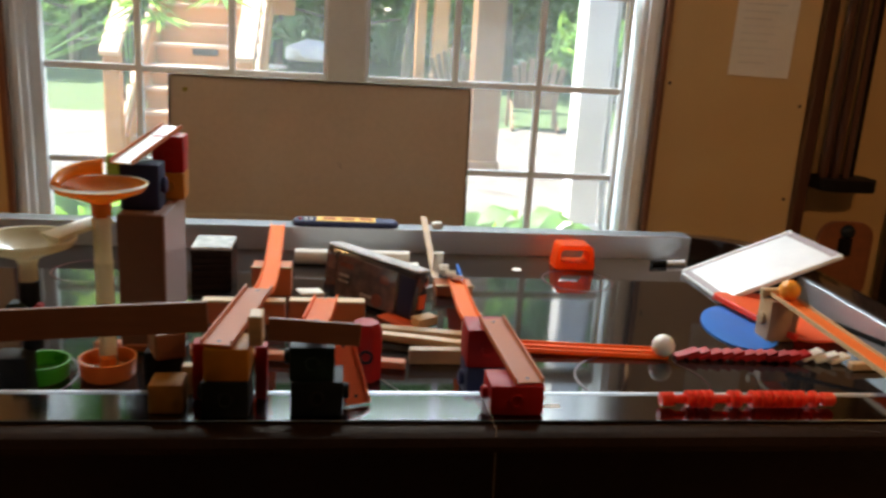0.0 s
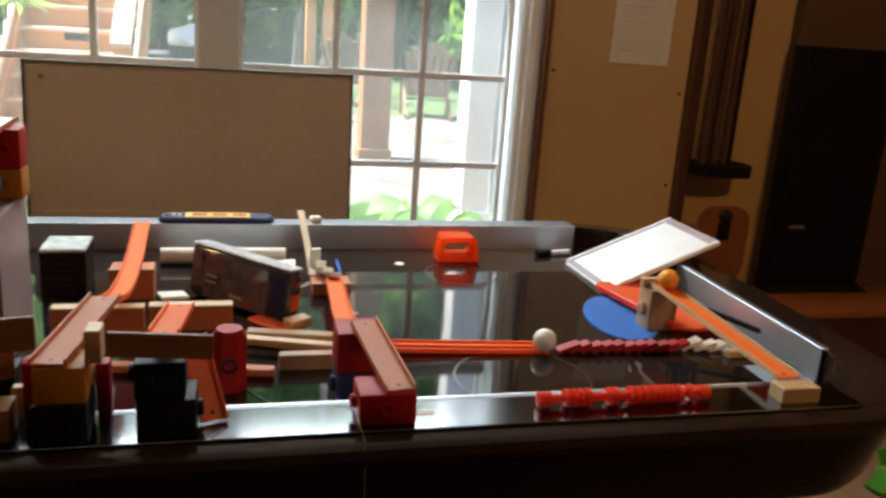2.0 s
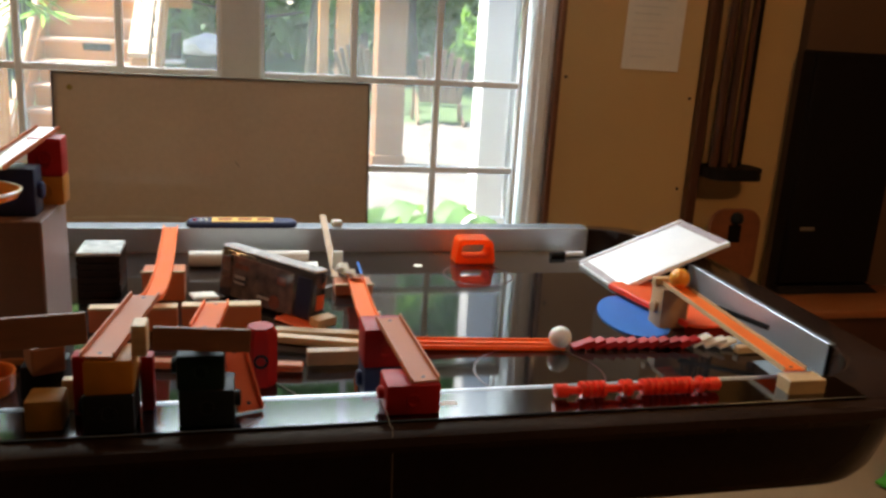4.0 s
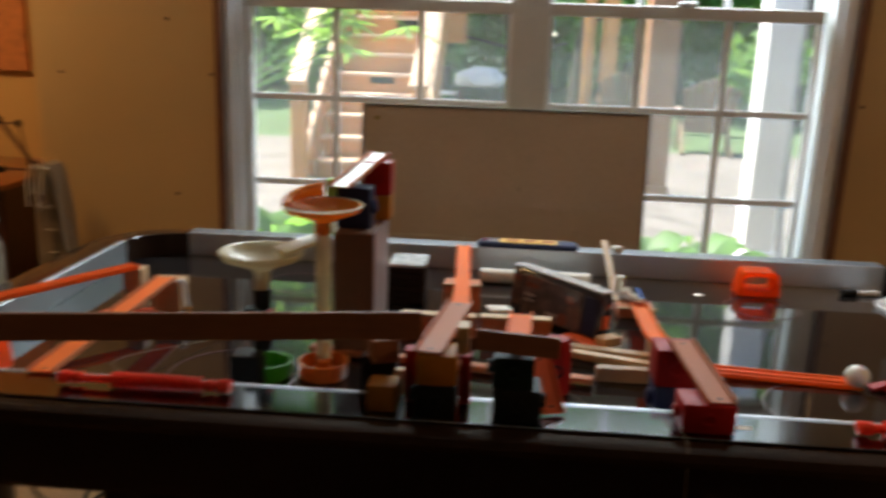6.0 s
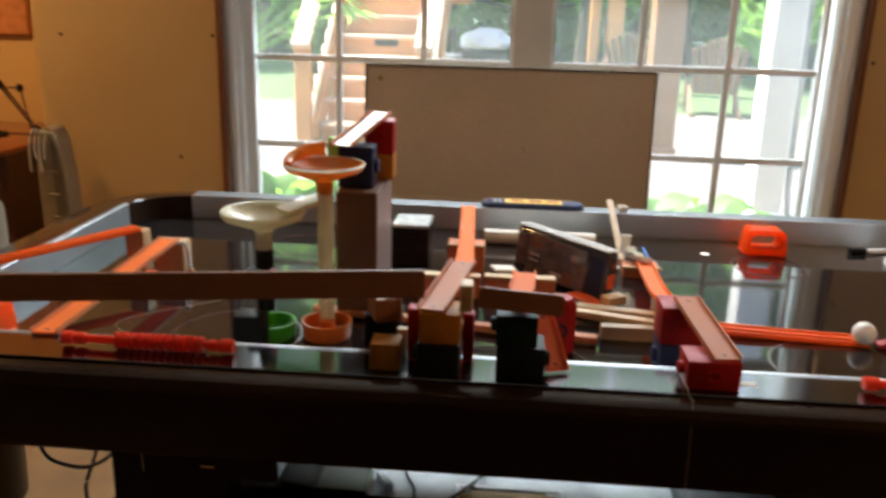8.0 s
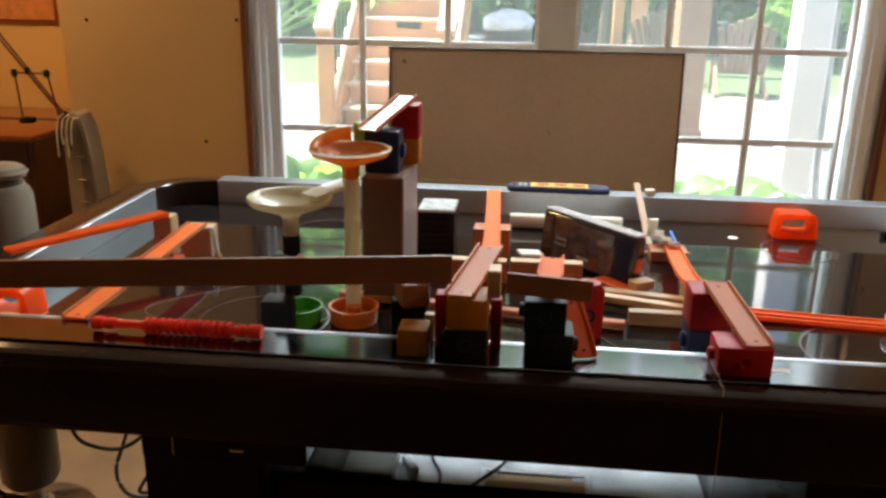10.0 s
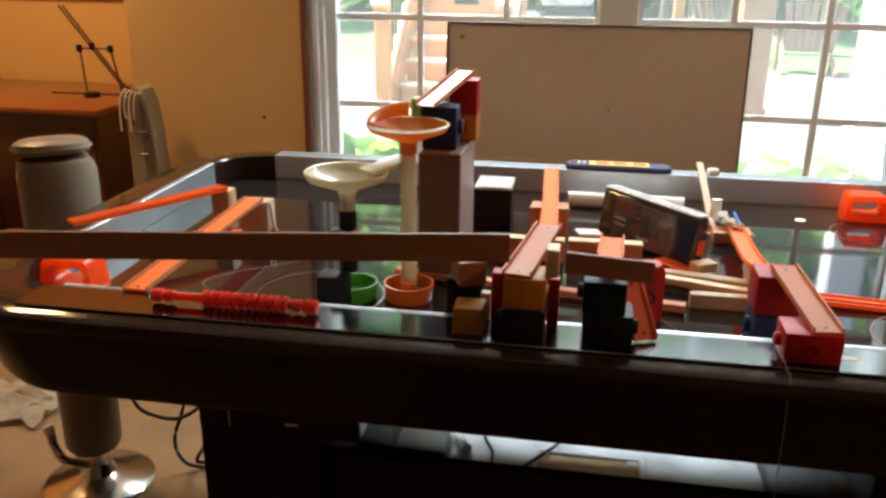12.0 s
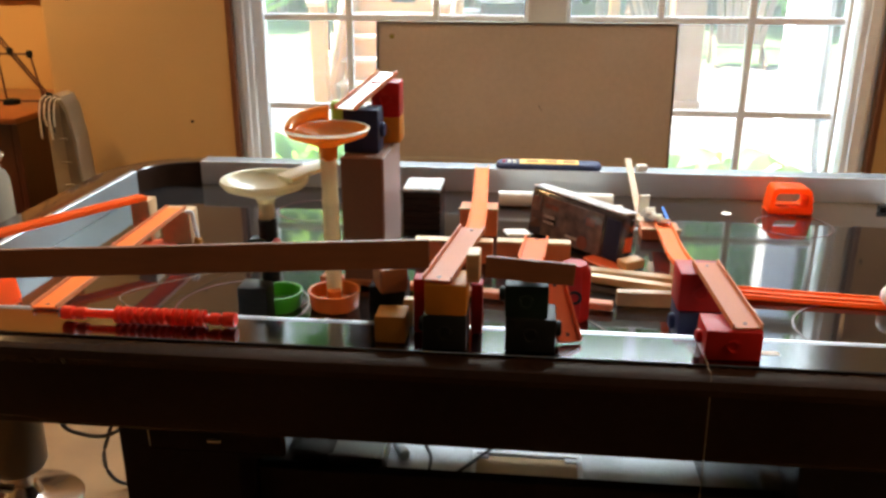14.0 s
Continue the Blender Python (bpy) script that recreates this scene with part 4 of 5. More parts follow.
# dominoes
dom = thing("domino", (0, 0, 0), "red domino fallen against the next", "domino", "red dominoes")
part("tile", span(-0.0035, 0.0035, -0.011, 0.011, 0, 0.044, 0.001), M_RED, dom)
first = True
for i in range(11):
    m = pose(0.598 + i * 0.0212, 1.760 - 0.0010 * i, ZF + 0.0035, 0, 72, 4 * math.sin(i * 2.1))
    if first:
        dom.matrix_basis = m
        first = False
    else:
        copy_thing(dom, m)
dw = thing("domino", (0, 0, 0), "ivory domino toppled in a heap", "domino", "ivory dominoes")
part("tile", span(-0.0035, 0.0035, -0.011, 0.011, 0, 0.044, 0.001), M_IVORY, dw)
spots = [(0.838, 1.752, ZF + 0.004, 0, 68, 6), (0.862, 1.748, ZF + 0.004, 0, 70, -8), (0.886, 1.742, ZF + 0.004, 0, 78, 14),
         (0.207, 2.200, 0.768, 0, -10, 96), (0.211, 2.190, 0.768, 0, -56, 98), (0.217, 2.172, 0.770, 0, -62, 86), (0.223, 2.154, 0.772, 0, -66, 94),
         (0.229, 2.136, 0.774, 0, -68, 84), (0.236, 2.118, 0.777, 0, -72, 92),
         (0.228, 1.86, ZF + 0.0005, 0, 0, 80), (0.236, 1.875, ZF + 0.0005, 0, 0, 84), (0.243, 1.865, ZF + 0.0005, 0, 0, 70)]
for k, s in enumerate(spots):
    if k == 0:
        dw.matrix_basis = pose(*s)
    else:
        copy_thing(dw, pose(*s))
solo("wooden_block", box((0.231, 2.452, ZR + 0.011), (0.026, 0.020, 0.016), 0.003, (0, 0, 12)), M_IVORY, (0.231, 2.452, ZR + 0.003), "small ivory block on the far rail", "wooden block", "wooden building blocks")

# straight double track with the resting ball
t9 = thing("toy_track", (0.42, 1.785, ZF), "bright orange double toy track lying flat on the table", "toy track", "toy track pieces")
for o in (-0.011, 0.011):
    part("lane", sweep([(0.262, 1.792 + o, 0.752), (0.42, 1.783 + o, 0.748), (0.582, 1.772 + o, 0.746)], [(-0.010, -0.003), (0.010, -0.003), (0.010, 0.005), (0.007, 0.005), (0.007, 0), (-0.007, 0), (-0.007, 0.005), (-0.010, 0.005)]), M_ORANGE, t9)


def sphere(at, r, n=20):
    return lathe(at, [(r * math.sin(math.pi * k / n), -r * math.cos(math.pi * k / n)) for k in range(n + 1)], 28)


solo("table_tennis_ball", sphere((0.574, 1.762, 0.7660), 0.0205), M_BALL, (0.574, 1.762, 0.7455), "white ball resting at the end of the orange track", "ball")
mk = thing("marker_pen", (0.82, 2.365, ZF), "white marker pen with a black cap", "marker pen")
part("barrel", tube([(0.815, 2.372, ZF + 0.007), (0.868, 2.380, ZF + 0.007)], 0.007, 12), M_PLASTICW, mk)
part("cap", tube([(0.775, 2.366, ZF + 0.0075), (0.816, 2.372, ZF + 0.0075)], 0.0075, 12), M_BLACK, mk)

# right end
pd = thing("plastic_disc", (0.80, 1.93, ZF), "blue flat plastic half-disc lying on the table", "plastic sheet")
pts = [(0.80 + 0.075 * math.cos(radians(a)) * 1.0 + 0.02 * math.sin(radians(a)), 1.925 + 0.125 * math.sin(radians(a))) for a in range(0, 360, 10)]
part("sheet", loft([lift(pts, ZF), lift(pts, ZF + 0.003)], cap0=True, cap1=True), M_BLUE, pd)
osh = thing("orange_sheet", (0.88, 1.95, ZF), "orange-red plastic panel with rounded corners, tilted on the disc", "plastic sheet")
op = [(x, y) for x, y in rrect(-0.055, 0.075, -0.15, 0.15, 0.030, 6)]
OM = pose(0.893, 1.962, ZF + 0.012, 0, 3, 12)
part("sheet", local(loft([lift(op, 0), lift(op, 0.005)], cap0=True, cap1=True), OM), M_OSHEET, osh)
part("edge_strip", local(span(-0.058, -0.050, -0.13, 0.13, -0.004, 0.008, 0.001), OM), M_NEON, osh)
tb = thing("white_tray", (0.97, 2.20, ZF), "white plastic tray leaning from the table up onto the end rail", "tray")
TB = Matrix.Translation((0.968, 2.196, 0.800)) @ pose(0, 0, 0, 0, -21.5, 2)
part("slab", local(span(-0.150, 0.150, -0.110, 0.102, -0.008, 0.004, 0.004, 2), TB), M_TRAYW, tb)
part("end_band", local(span(-0.146, -0.130, -0.100, 0.090, 0.004, 0.0055, 0.0005), TB), M_CARDGREY, tb, "grey end band")
part("end_band", local(span(0.126, 0.146, -0.100, 0.090, 0.004, 0.0055, 0.0005), TB), M_CARDGREY, tb, "grey end band")
part("lip", local(span(-0.146, 0.146, 0.094, 0.102, 0.004, 0.009, 0.001), TB), M_TRAYW, tb)
block(0.818, 0.878, 1.845, 1.895, ZF, 0.826, M_TAN, "tan toy block with a white ring under the track", -1, False)
track([(0.846, 1.880, 0.8315), (0.834, 1.445, 0.827)], M_ORANGE, "orange toy track with pale wooden lips", 0.040, 0.006, M_WOOD)
wood(0.805, 0.868, 1.412, 1.446, ZR + 0.001, 0.825, "pale wooden block at the end of the track")
wood(0.812, 0.870, 1.872, 1.888, 0.826, 0.842, "pale wooden slat across the top of the track")
solo("table_tennis_ball", sphere((0.845, 1.838, 0.852), 0.020), M_ORBALL, (0.845, 1.838, 0.832), "orange ball waiting at the top of the track", "ball")
solo("black_stick", tube([(0.872, 1.85, 0.812), (0.972, 1.712, 0.792)], 0.005, 10), M_BLACK, (0.92, 1.78, 0.79), "thin black stick leaning against the rail", "stick")
solo("wooden_strip", box((0.945, 1.715, ZF + 0.008), (0.07, 0.018, 0.014), 0.002, (0, 0, 4)), M_WOOD, (0.945, 1.715, ZF), "pale wooden strip lying by the end rail", "wooden strip")
# strings
solo("string", tube(curve_points([(0.190, 1.411, 0.812), (0.192, 1.385, 0.803), (0.193, 1.366, 0.785), (0.196, 1.366, 0.60), (0.197, 1.368, 0.36)]), 0.0006, 5), M_STRING, (0.19, 1.37, 0.36), "thin cotton string hanging down the table side", "string")
solo("string", tube(curve_points([(-0.60, 1.83, ZF + 0.002), (-0.72, 1.60, ZF + 0.03), (-0.50, 1.57, ZF + 0.001), (-0.40, 1.72, ZF + 0.002)]), 0.0008, 5), M_STRING, (-0.6, 1.7, ZF), "pale cotton string lying on the table", "string")
solo("string", tube(curve_points([(0.055, 1.66, ZF + 0.002), (0.095, 1.60, ZF + 0.002), (0.135, 1.585, ZF + 0.002), (0.150, 1.545, ZF + 0.002)]), 0.0009, 5), M_STRING, (0.1, 1.6, ZF), "pale cotton string lying on the table", "string")

# ---- left of the room ----
dk = thing("desk", (-2.55, 3.43, 0), "cherry wood drop-front desk against the alcove wall", "desk")
part("top", span(-3.35, -1.85, 3.13, 3.79, 0.742, 0.765, 0.006, 2), M_DESK, dk, "glossy reddish top")
part("front", span(-3.32, -1.89, 3.16, 3.18, 0.06, 0.742, 0.003), M_DESKD, dk)
part("side", span(-1.89, -1.865, 3.16, 3.75, 0.0, 0.742, 0.003), M_DESKD, dk)
part("side", span(-3.345, -3.32, 3.16, 3.75, 0.0, 0.742, 0.003), M_DESKD, dk)
for x in (-2.95, -2.45, -2.0):
    part("front_batten", span(x - 0.02, x + 0.02, 3.154, 3.16, 0.08, 0.70, 0.002), M_DESKD, dk)
cbd = thing("cork_board", (-2.46, 3.79, 1.13), "reddish cork pin board hung over the desk", "pin board")
part("cork", span(-2.85, -2.085, 3.775, 3.799, 1.132, 1.95, 0.004), M_CORK, cbd)
# the wire stand on the desk
ws = thing("wire_stand", (-2.05, 3.5, 0.765), "small stand of thin crossed rods with dark joints", "stand")
rods = [((-2.19, 3.5, 1.11), (-1.935, 3.5, 0.775)), ((-2.165, 3.49, 1.11), (-1.915, 3.49, 0.775)), ((-2.12, 3.5, 0.945), (-2.11, 3.5, 0.77)),
        ((-1.985, 3.5, 0.945), (-1.955, 3.5, 0.77)), ((-2.12, 3.5, 0.945), (-1.985, 3.5, 0.945)), ((-2.25, 3.47, 0.769), (-1.92, 3.47, 0.769))]
for p, q in rods:
    part("rod", tube([p, q], 0.004, 6), M_DESKD, ws)
for p in ((-2.12, 3.497, 0.945), (-1.985, 3.497, 0.945), (-2.06, 3.492, 0.955), (-1.925, 3.49, 0.785)):
    part("joint", box(p, (0.022, 0.022, 0.030), 0.006), M_BLACK, ws)
solo("tape_roll", lathe((-2.04, 3.42, 0.765), [(0.014, 0), (0.030, 0), (0.030, 0.018), (0.014, 0.018), (0.014, 0)], 24), M_BLACK, (-2.04, 3.42, 0.765), "small roll of dark tape on the desk", "tape")
# upright heater with ribbed top
ht = thing("tower_heater", (-1.63, 3.07, 0), "beige upright heater with a rounded top and pale hanging fringe", "heater")
sec = [(-0.075, 0.0), (0.080, 0.0), (0.078, 0.55), (0.064, 0.72), (0.042, 0.82), (0.016, 0.862), (-0.014, 0.872), (-0.045, 0.856), (-0.066, 0.815), (-0.075, 0.74)]
part("casing", loft([[(-1.622 + x * 0.66, y, z) for x, z in sec] for y in (3.03, 3.12)], cap0=True, cap1=True), M_BEIGE, ht)
side = [(0.012, 0.05), (0.074, 0.05), (0.071, 0.55), (0.057, 0.72), (0.036, 0.81), (0.010, 0.845)]
part("side_panel", loft([[(-1.622 + x * 0.66, y, z) for x, z in side] for y in (3.024, 3.03)], cap0=True, cap1=True), M_VINYL, ht, "darker grey grille panel")
for i in range(7):
    x = -1.684 + i * 0.0085
    pts = [(x + 0.030, 3.02, 0.868 - 0.002 * i), (x + 0.010, 3.016, 0.850), (x, 3.014, 0.800), (x - 0.002 + 0.003 * (i % 3), 3.014, 0.720 + 0.022 * ((i * 5) % 4))]
    part("fringe", tube(curve_points(pts, 4), 0.0028, 6), M_IVORY if i % 2 == 0 else M_CABLE, ht)
for z in (0.56, 0.64, 0.72):
    part("clip", box((-1.615, 3.020, z), (0.03, 0.008, 0.006), 0.002), M_VINYL, ht)
# bar stool
bs = thing("bar_stool", (-1.281, 2.04, 0), "grey vinyl tub bar stool on a round chrome base", "bar stool")
part("base", lathe((-1.281, 2.04, 0), [(0, 0), (0.136, 0), (0.139, 0.006), (0.132, 0.012), (0.07, 0.022), (0.045, 0.034), (0.032, 0.060), (0, 0.062)], 44), M_CHROME, bs, "polished round base plate")
part("pole", lathe((-1.281, 2.04, 0.05), [(0.028, 0), (0.028, 0.10), (0, 0.10)], 18), M_CHROME, bs)
part("tub", lathe((-1.281, 2.04, 0), [(0, 0.105), (0.058, 0.108), (0.068, 0.125), (0.071, 0.35), (0.076, 0.60), (0.079, 0.82), (0.076, 0.868), (0, 0.868)], 40), M_VINYL, bs)
part("lever", tube(curve_points([(-1.27, 1.985, 0.085), (-1.30, 1.945, 0.12), (-1.325, 1.945, 0.155), (-1.338, 1.955, 0.185)]), 0.011, 10), M_CHROME, bs)
part("lever_grip", tube([(-1.338, 1.955, 0.185), (-1.345, 1.957, 0.205)], 0.013, 10), M_IVORY, bs)


def wrap_panel(cx, cy, a0, a1, z0, z1, r, thick, corner):
    """A curved upholstered panel with rounded upper corners."""
    n, bm = 24, bmesh.new()
    loops = []
    for i in range(n + 1):
        f = i / n
        a = radians(a0 + (a1 - a0) * f)
        u = min(f, 1 - f) * radians(a1 - a0) * r
        top = z1 - (corner - math.sqrt(max(0.0, corner ** 2 - (corner - min(u, corner)) ** 2)))
        q = Vector((math.cos(a), math.sin(a), 0))
        c = Vector((cx, cy, 0))
        loops.append([c + q * r + Vector((0, 0, z0)), c + q * (r + thick) + Vector((0, 0, z0 + 0.01)), c + q * (r + thick) + Vector((0, 0, top - 0.012)),
                      c + q * (r + thick * 0.6) + Vector((0, 0, top)), c + q * r + Vector((0, 0, top))])
    return loft(loops, bm, True, True)


part("backrest", wrap_panel(-1.281, 2.04, -118, 32, 0.30, 0.870, 0.079, 0.012, 0.045), M_VINYL, bs, "rounded wrap-around back")
part("side_strip", wrap_panel(-1.281, 2.04, -172, -132, 0.30, 0.845, 0.077, 0.005, 0.01), M_CHROME, bs, "satin metal side strip")
part("seat", local(lathe((0, 0, 0), [(0, 0.020), (0.066, 0.018), (0.080, 0.010), (0.083, 0.0), (0.080, -0.012), (0, -0.016)], 44), pose(-1.281, 2.04, 0.892, -4, -3, 0)), M_VINYL, bs, "pale grey cushioned top")
part("piping", local(lathe((0, 0, 0), [(0.083, 0.0), (0.0862, 0.003), (0.0862, -0.003), (0.082, -0.005)], 44), pose(-1.281, 2.04, 0.892, -4, -3, 0)), M_BEIGE, bs)
# floor clutter
cl = bmesh.new()
n = 14
g = [[cl.verts.new((-1.90 + 0.30 * i / n + 0.02 * noise.noise((i * 0.5, j * 0.6, 0)), 2.24 + 0.22 * j / n + 0.03 * noise.noise((i * 0.4, j * 0.4, 5)),
                    0.012 + 0.030 * abs(noise.noise((i * 0.33, j * 0.45, 2))))) for j in range(n + 1)] for i in range(n + 1)]
for i in range(n):
    for j in range(n):
        cl.faces.new((g[i][j], g[i + 1][j], g[i + 1][j + 1], g[i][j + 1]))
bmesh.ops.solidify(cl, geom=cl.faces[:], thickness=0.008)
solo("cloth", cl, M_CLOTH, (-1.75, 2.35, 0.0), "crumpled pale cloth lying on the carpet", "cloth")
for pts in ([(-1.20, 2.08, 0.34), (-1.16, 2.05, 0.24), (-1.11, 2.05, 0.208), (-1.04, 2.05, 0.21), (-0.97, 2.05, 0.27), (-0.93, 2.05, 0.40)],
            [(-1.04, 2.12, 0.40), (-1.045, 2.09, 0.24), (-1.085, 2.09, 0.12), (-1.08, 2.12, 0.03), (-1.02, 2.14, 0.006), (-0.95, 2.13, 0.006)],
            [(-1.00, 2.14, 0.42), (-1.01, 2.10, 0.20), (-0.995, 2.09, 0.13), (-1.045, 2.12, 0.04), (-1.02, 2.17, 0.006), (-0.93, 2.18, 0.006)]):
    solo("cable", tube(curve_points(pts), 0.005, 6), M_CABLE, pts[2], "black power cable trailing on the carpet", "cable", "cables under the table")
M_REDBOX = mat("dark_red_card", (0.20, 0.016, 0.012), 0.6, var=0.3, scale=7, bump=0.1, bscale=80)
M_MANILA = mat("manila_card", (0.38, 0.20, 0.05), 0.7, var=0.12, scale=9)
bx = thing("storage_crate", (-2.38, 2.80, 0), "low dark storage crate on the carpet", "crate")
part("body", span(-2.75, -2.09, 2.58, 3.02, 0.0, 0.155, 0.008, 2), M_DESKD, bx)
part("lip", span(-2.76, -2.08, 2.57, 2.60, 0.135, 0.160, 0.004), M_DESKD, bx)
rb = thing("flat_box", (-2.33, 2.80, 0.16), "dark red card box with an overhanging lid", "box")
part("tray", local(span(-0.24, 0.24, -0.19, 0.19, 0.0, 0.12, 0.004), pose(-2.33, 2.82, 0.16, 0, 0, 8)), M_REDBOX, rb)
part("lid", local(span(-0.25, 0.25, -0.20, 0.20, 0.12, 0.165, 0.005), pose(-2.33, 2.82, 0.16, 0, 0, 8)), M_REDBOX, rb)
fb = thing("wooden_box", (-2.42, 2.86, 0.325), "dark wooden box stacked on a red one", "box")
part("body", span(-2.66, -2.20, 2.70, 3.02, 0.325, 0.455, 0.005), M_DESKD, fb)
solo("folder", box((-2.36, 2.80, 0.463), (0.42, 0.26, 0.014), 0.003, (0, 0, -9)), M_MANILA, (-2.36, 2.80, 0.456), "yellow manila folder lying on the pile", "folder")
solo("folder", box((-2.52, 2.62, 0.168), (0.36, 0.10, 0.012), 0.003, (0, 0, 6)), M_MANILA, (-2.52, 2.62, 0.161), "yellow manila folder sticking out of the pile", "folder")
# ceiling lamps, both out of view; the right one is added as fill
for lx, ly in ((-2.35, 2.75), (1.9, 0.9)):
    lp = thing("ceiling_light", (lx, ly, H), "unseen round flush ceiling lamp with warm light", "ceiling lamp", "ceiling lamps")
    part("pan", lathe((lx, ly, H - 0.045), [(0.15, 0.045), (0.16, 0.02), (0.155, 0.0), (0.146, 0.0), (0.146, 0.035)], 32), M_WHITE, lp)
    part("diffuser", lathe((lx, ly, H - 0.03), [(0, 0), (0.145, 0), (0.145, 0.006), (0, 0.006)], 32), M_LAMP, lp)

# ---- right of the room ----
pn = thing("wall_note", (1.395, WY - 0.046, 1.22), "sheet of white paper with faint writing pinned to the panel", "paper note")
part("sheet", box((1.395, WY - 0.0475, 1.335), (0.218, 0.0015, 0.288), 0, (0, 0.8, 0)), M_PAPER, pn)
for i in range(9):
    part("written_line", span(1.312, 1.312 + 0.10 + 0.05 * ((i * 7) % 3) / 2, WY - 0.0495, WY - 0.0485, 1.235 + i * 0.024, 1.239 + i * 0.024, 0), M_INK, pn)
rk = thing("cue_rack", (1.70, 3.14, 0.80), "dark wooden wall rack holding upright cues", "cue rack")
part("side_board", span(1.592, 1.632, WY - 0.075, WY - 0.032, 0.30, 2.1, 0.004), M_CUE, rk, "dark upright edge board")
part("side_post", span(1.772, 1.796, WY - 0.075, WY - 0.032, 0.855, 2.1, 0.004), M_DARKROOM, rk)
part("shelf", loft([lift(rrect(1.632, 1.840, 3.05, WY - 0.032, 0.045, 8), 0.822), lift(rrect(1.632, 1.840, 3.05, WY - 0.032, 0.045, 8), 0.864)], cap0=True, cap1=True), M_DARKROOM, rk)
for i, r in enumerate((0.0155, 0.0155, 0.011)):
    part("cue", lathe((1.656 + i * 0.041, 3.11, 0.864), [(0, 0), (r, 0), (r + 0.001, 0.02), (r * 0.85, 1.2), (0, 1.2)], 12), M_CUE, rk)
ch = thing("chair", (1.74, 3.05, 0), "red-brown wooden chair with a dark carved knob in its back", "chair")
bk = bmesh.new()
out = [(1.738 + x, z) for x, z in rrect(-0.100, 0.100, 0.44, 0.722, 0.06, 6)]
loft([[(x, y, z) for x, z in out] for y in (3.035, 3.055)], bk, True, True)
part("backrest", bk, mat("red_brown_wood", (0.19, 0.058, 0.020), 0.5, var=0.3, scale=6), ch)
part("knob", sphere((1.735, 3.03, 0.690), 0.024, 12), M_BLACK, ch)
part("carving", span(1.71, 1.76, 3.029, 3.035, 0.600, 0.665, 0.004), M_DARKROOM, ch, "dark carved panel")
part("seat", span(1.63, 1.80, 2.83, 3.05, 0.42, 0.45, 0.008, 2), M_DESKD, ch)
for x in (1.645, 1.785):
    for y in (2.845, 3.03):
        part("leg", span(x - 0.015, x + 0.015, y - 0.015, y + 0.015, 0, 0.42, 0.003), M_DESKD, ch)
solo("wall_return", span(1.985, X1, 3.14, WY - 0.031, 0, H, 0), M_DARKBROWN, (2.6, 3.16, 0), "dark brown panelled wall beyond the rack", "wall", kind="structure")
cab = thing("black_cabinet", (2.17, 3.10, 0.393), "black cabinet with a flared foot on a low wooden chest", "cabinet")
part("body", span(1.970, 2.37, 3.07, 3.138, 0.42, 1.292, 0.005), M_DARKROOM, cab)
part("door", span(1.976, 2.364, 3.056, 3.07, 0.43, 1.284, 0.004), M_DARKROOM, cab)
part("foot", loft([lift(rrect(1.968, 2.41, 3.04, 3.138, 0.01, 3), 0.393), lift(rrect(1.968, 2.375, 3.056, 3.138, 0.01, 3), 0.42)], cap0=True, cap1=True), M_DARKROOM, cab)
part("handle", span(2.02, 2.08, 3.048, 3.056, 0.64, 0.652, 0.002), M_VINYL, cab)
pl = thing("low_chest", (2.5, 3.0, 0), "low brown wooden chest along the wall", "chest")
part("body", span(1.90, 3.2, 2.86, 3.138, 0.0, 0.365, 0.006), M_DESKD, pl)
part("top", span(1.89, 3.22, 2.84, 3.138, 0.365, 0.393, 0.006, 2), M_DESK, pl)
tg = thing("toy_scoop", (1.96, 2.34, 0), "lime green curved plastic toy on the carpet", "toy")
part("scoop", sweep(curve_points([(1.92, 2.32, 0.01), (1.97, 2.34, 0.02), (2.00, 2.37, 0.06), (1.995, 2.40, 0.10)]), [(-0.03, 0), (0.03, 0), (0.03, 0.008), (-0.03, 0.008)]), M_GREEN, tg)

# ---- outdoors ----
solo("ground", span(-140, 140, 3.36, 260, -0.5, -0.02, 0), M_GRASS, (0, 60, -0.5), "mown lawn with bare patches under trees", "lawn", kind="structure")
pav = rrect(-7.5, 6.5, 3.4, 11.2, 1.2, 8)
solo("patio", loft([lift(pav, -0.05), lift(pav, 0.0), lift([(x * 0.995, y * 0.999) for x, y in pav], 0.012)], cap0=True, cap1=True), M_PATIO, (3, 7, -0.05), "pale sunlit gravel patio", "patio", kind="structure")
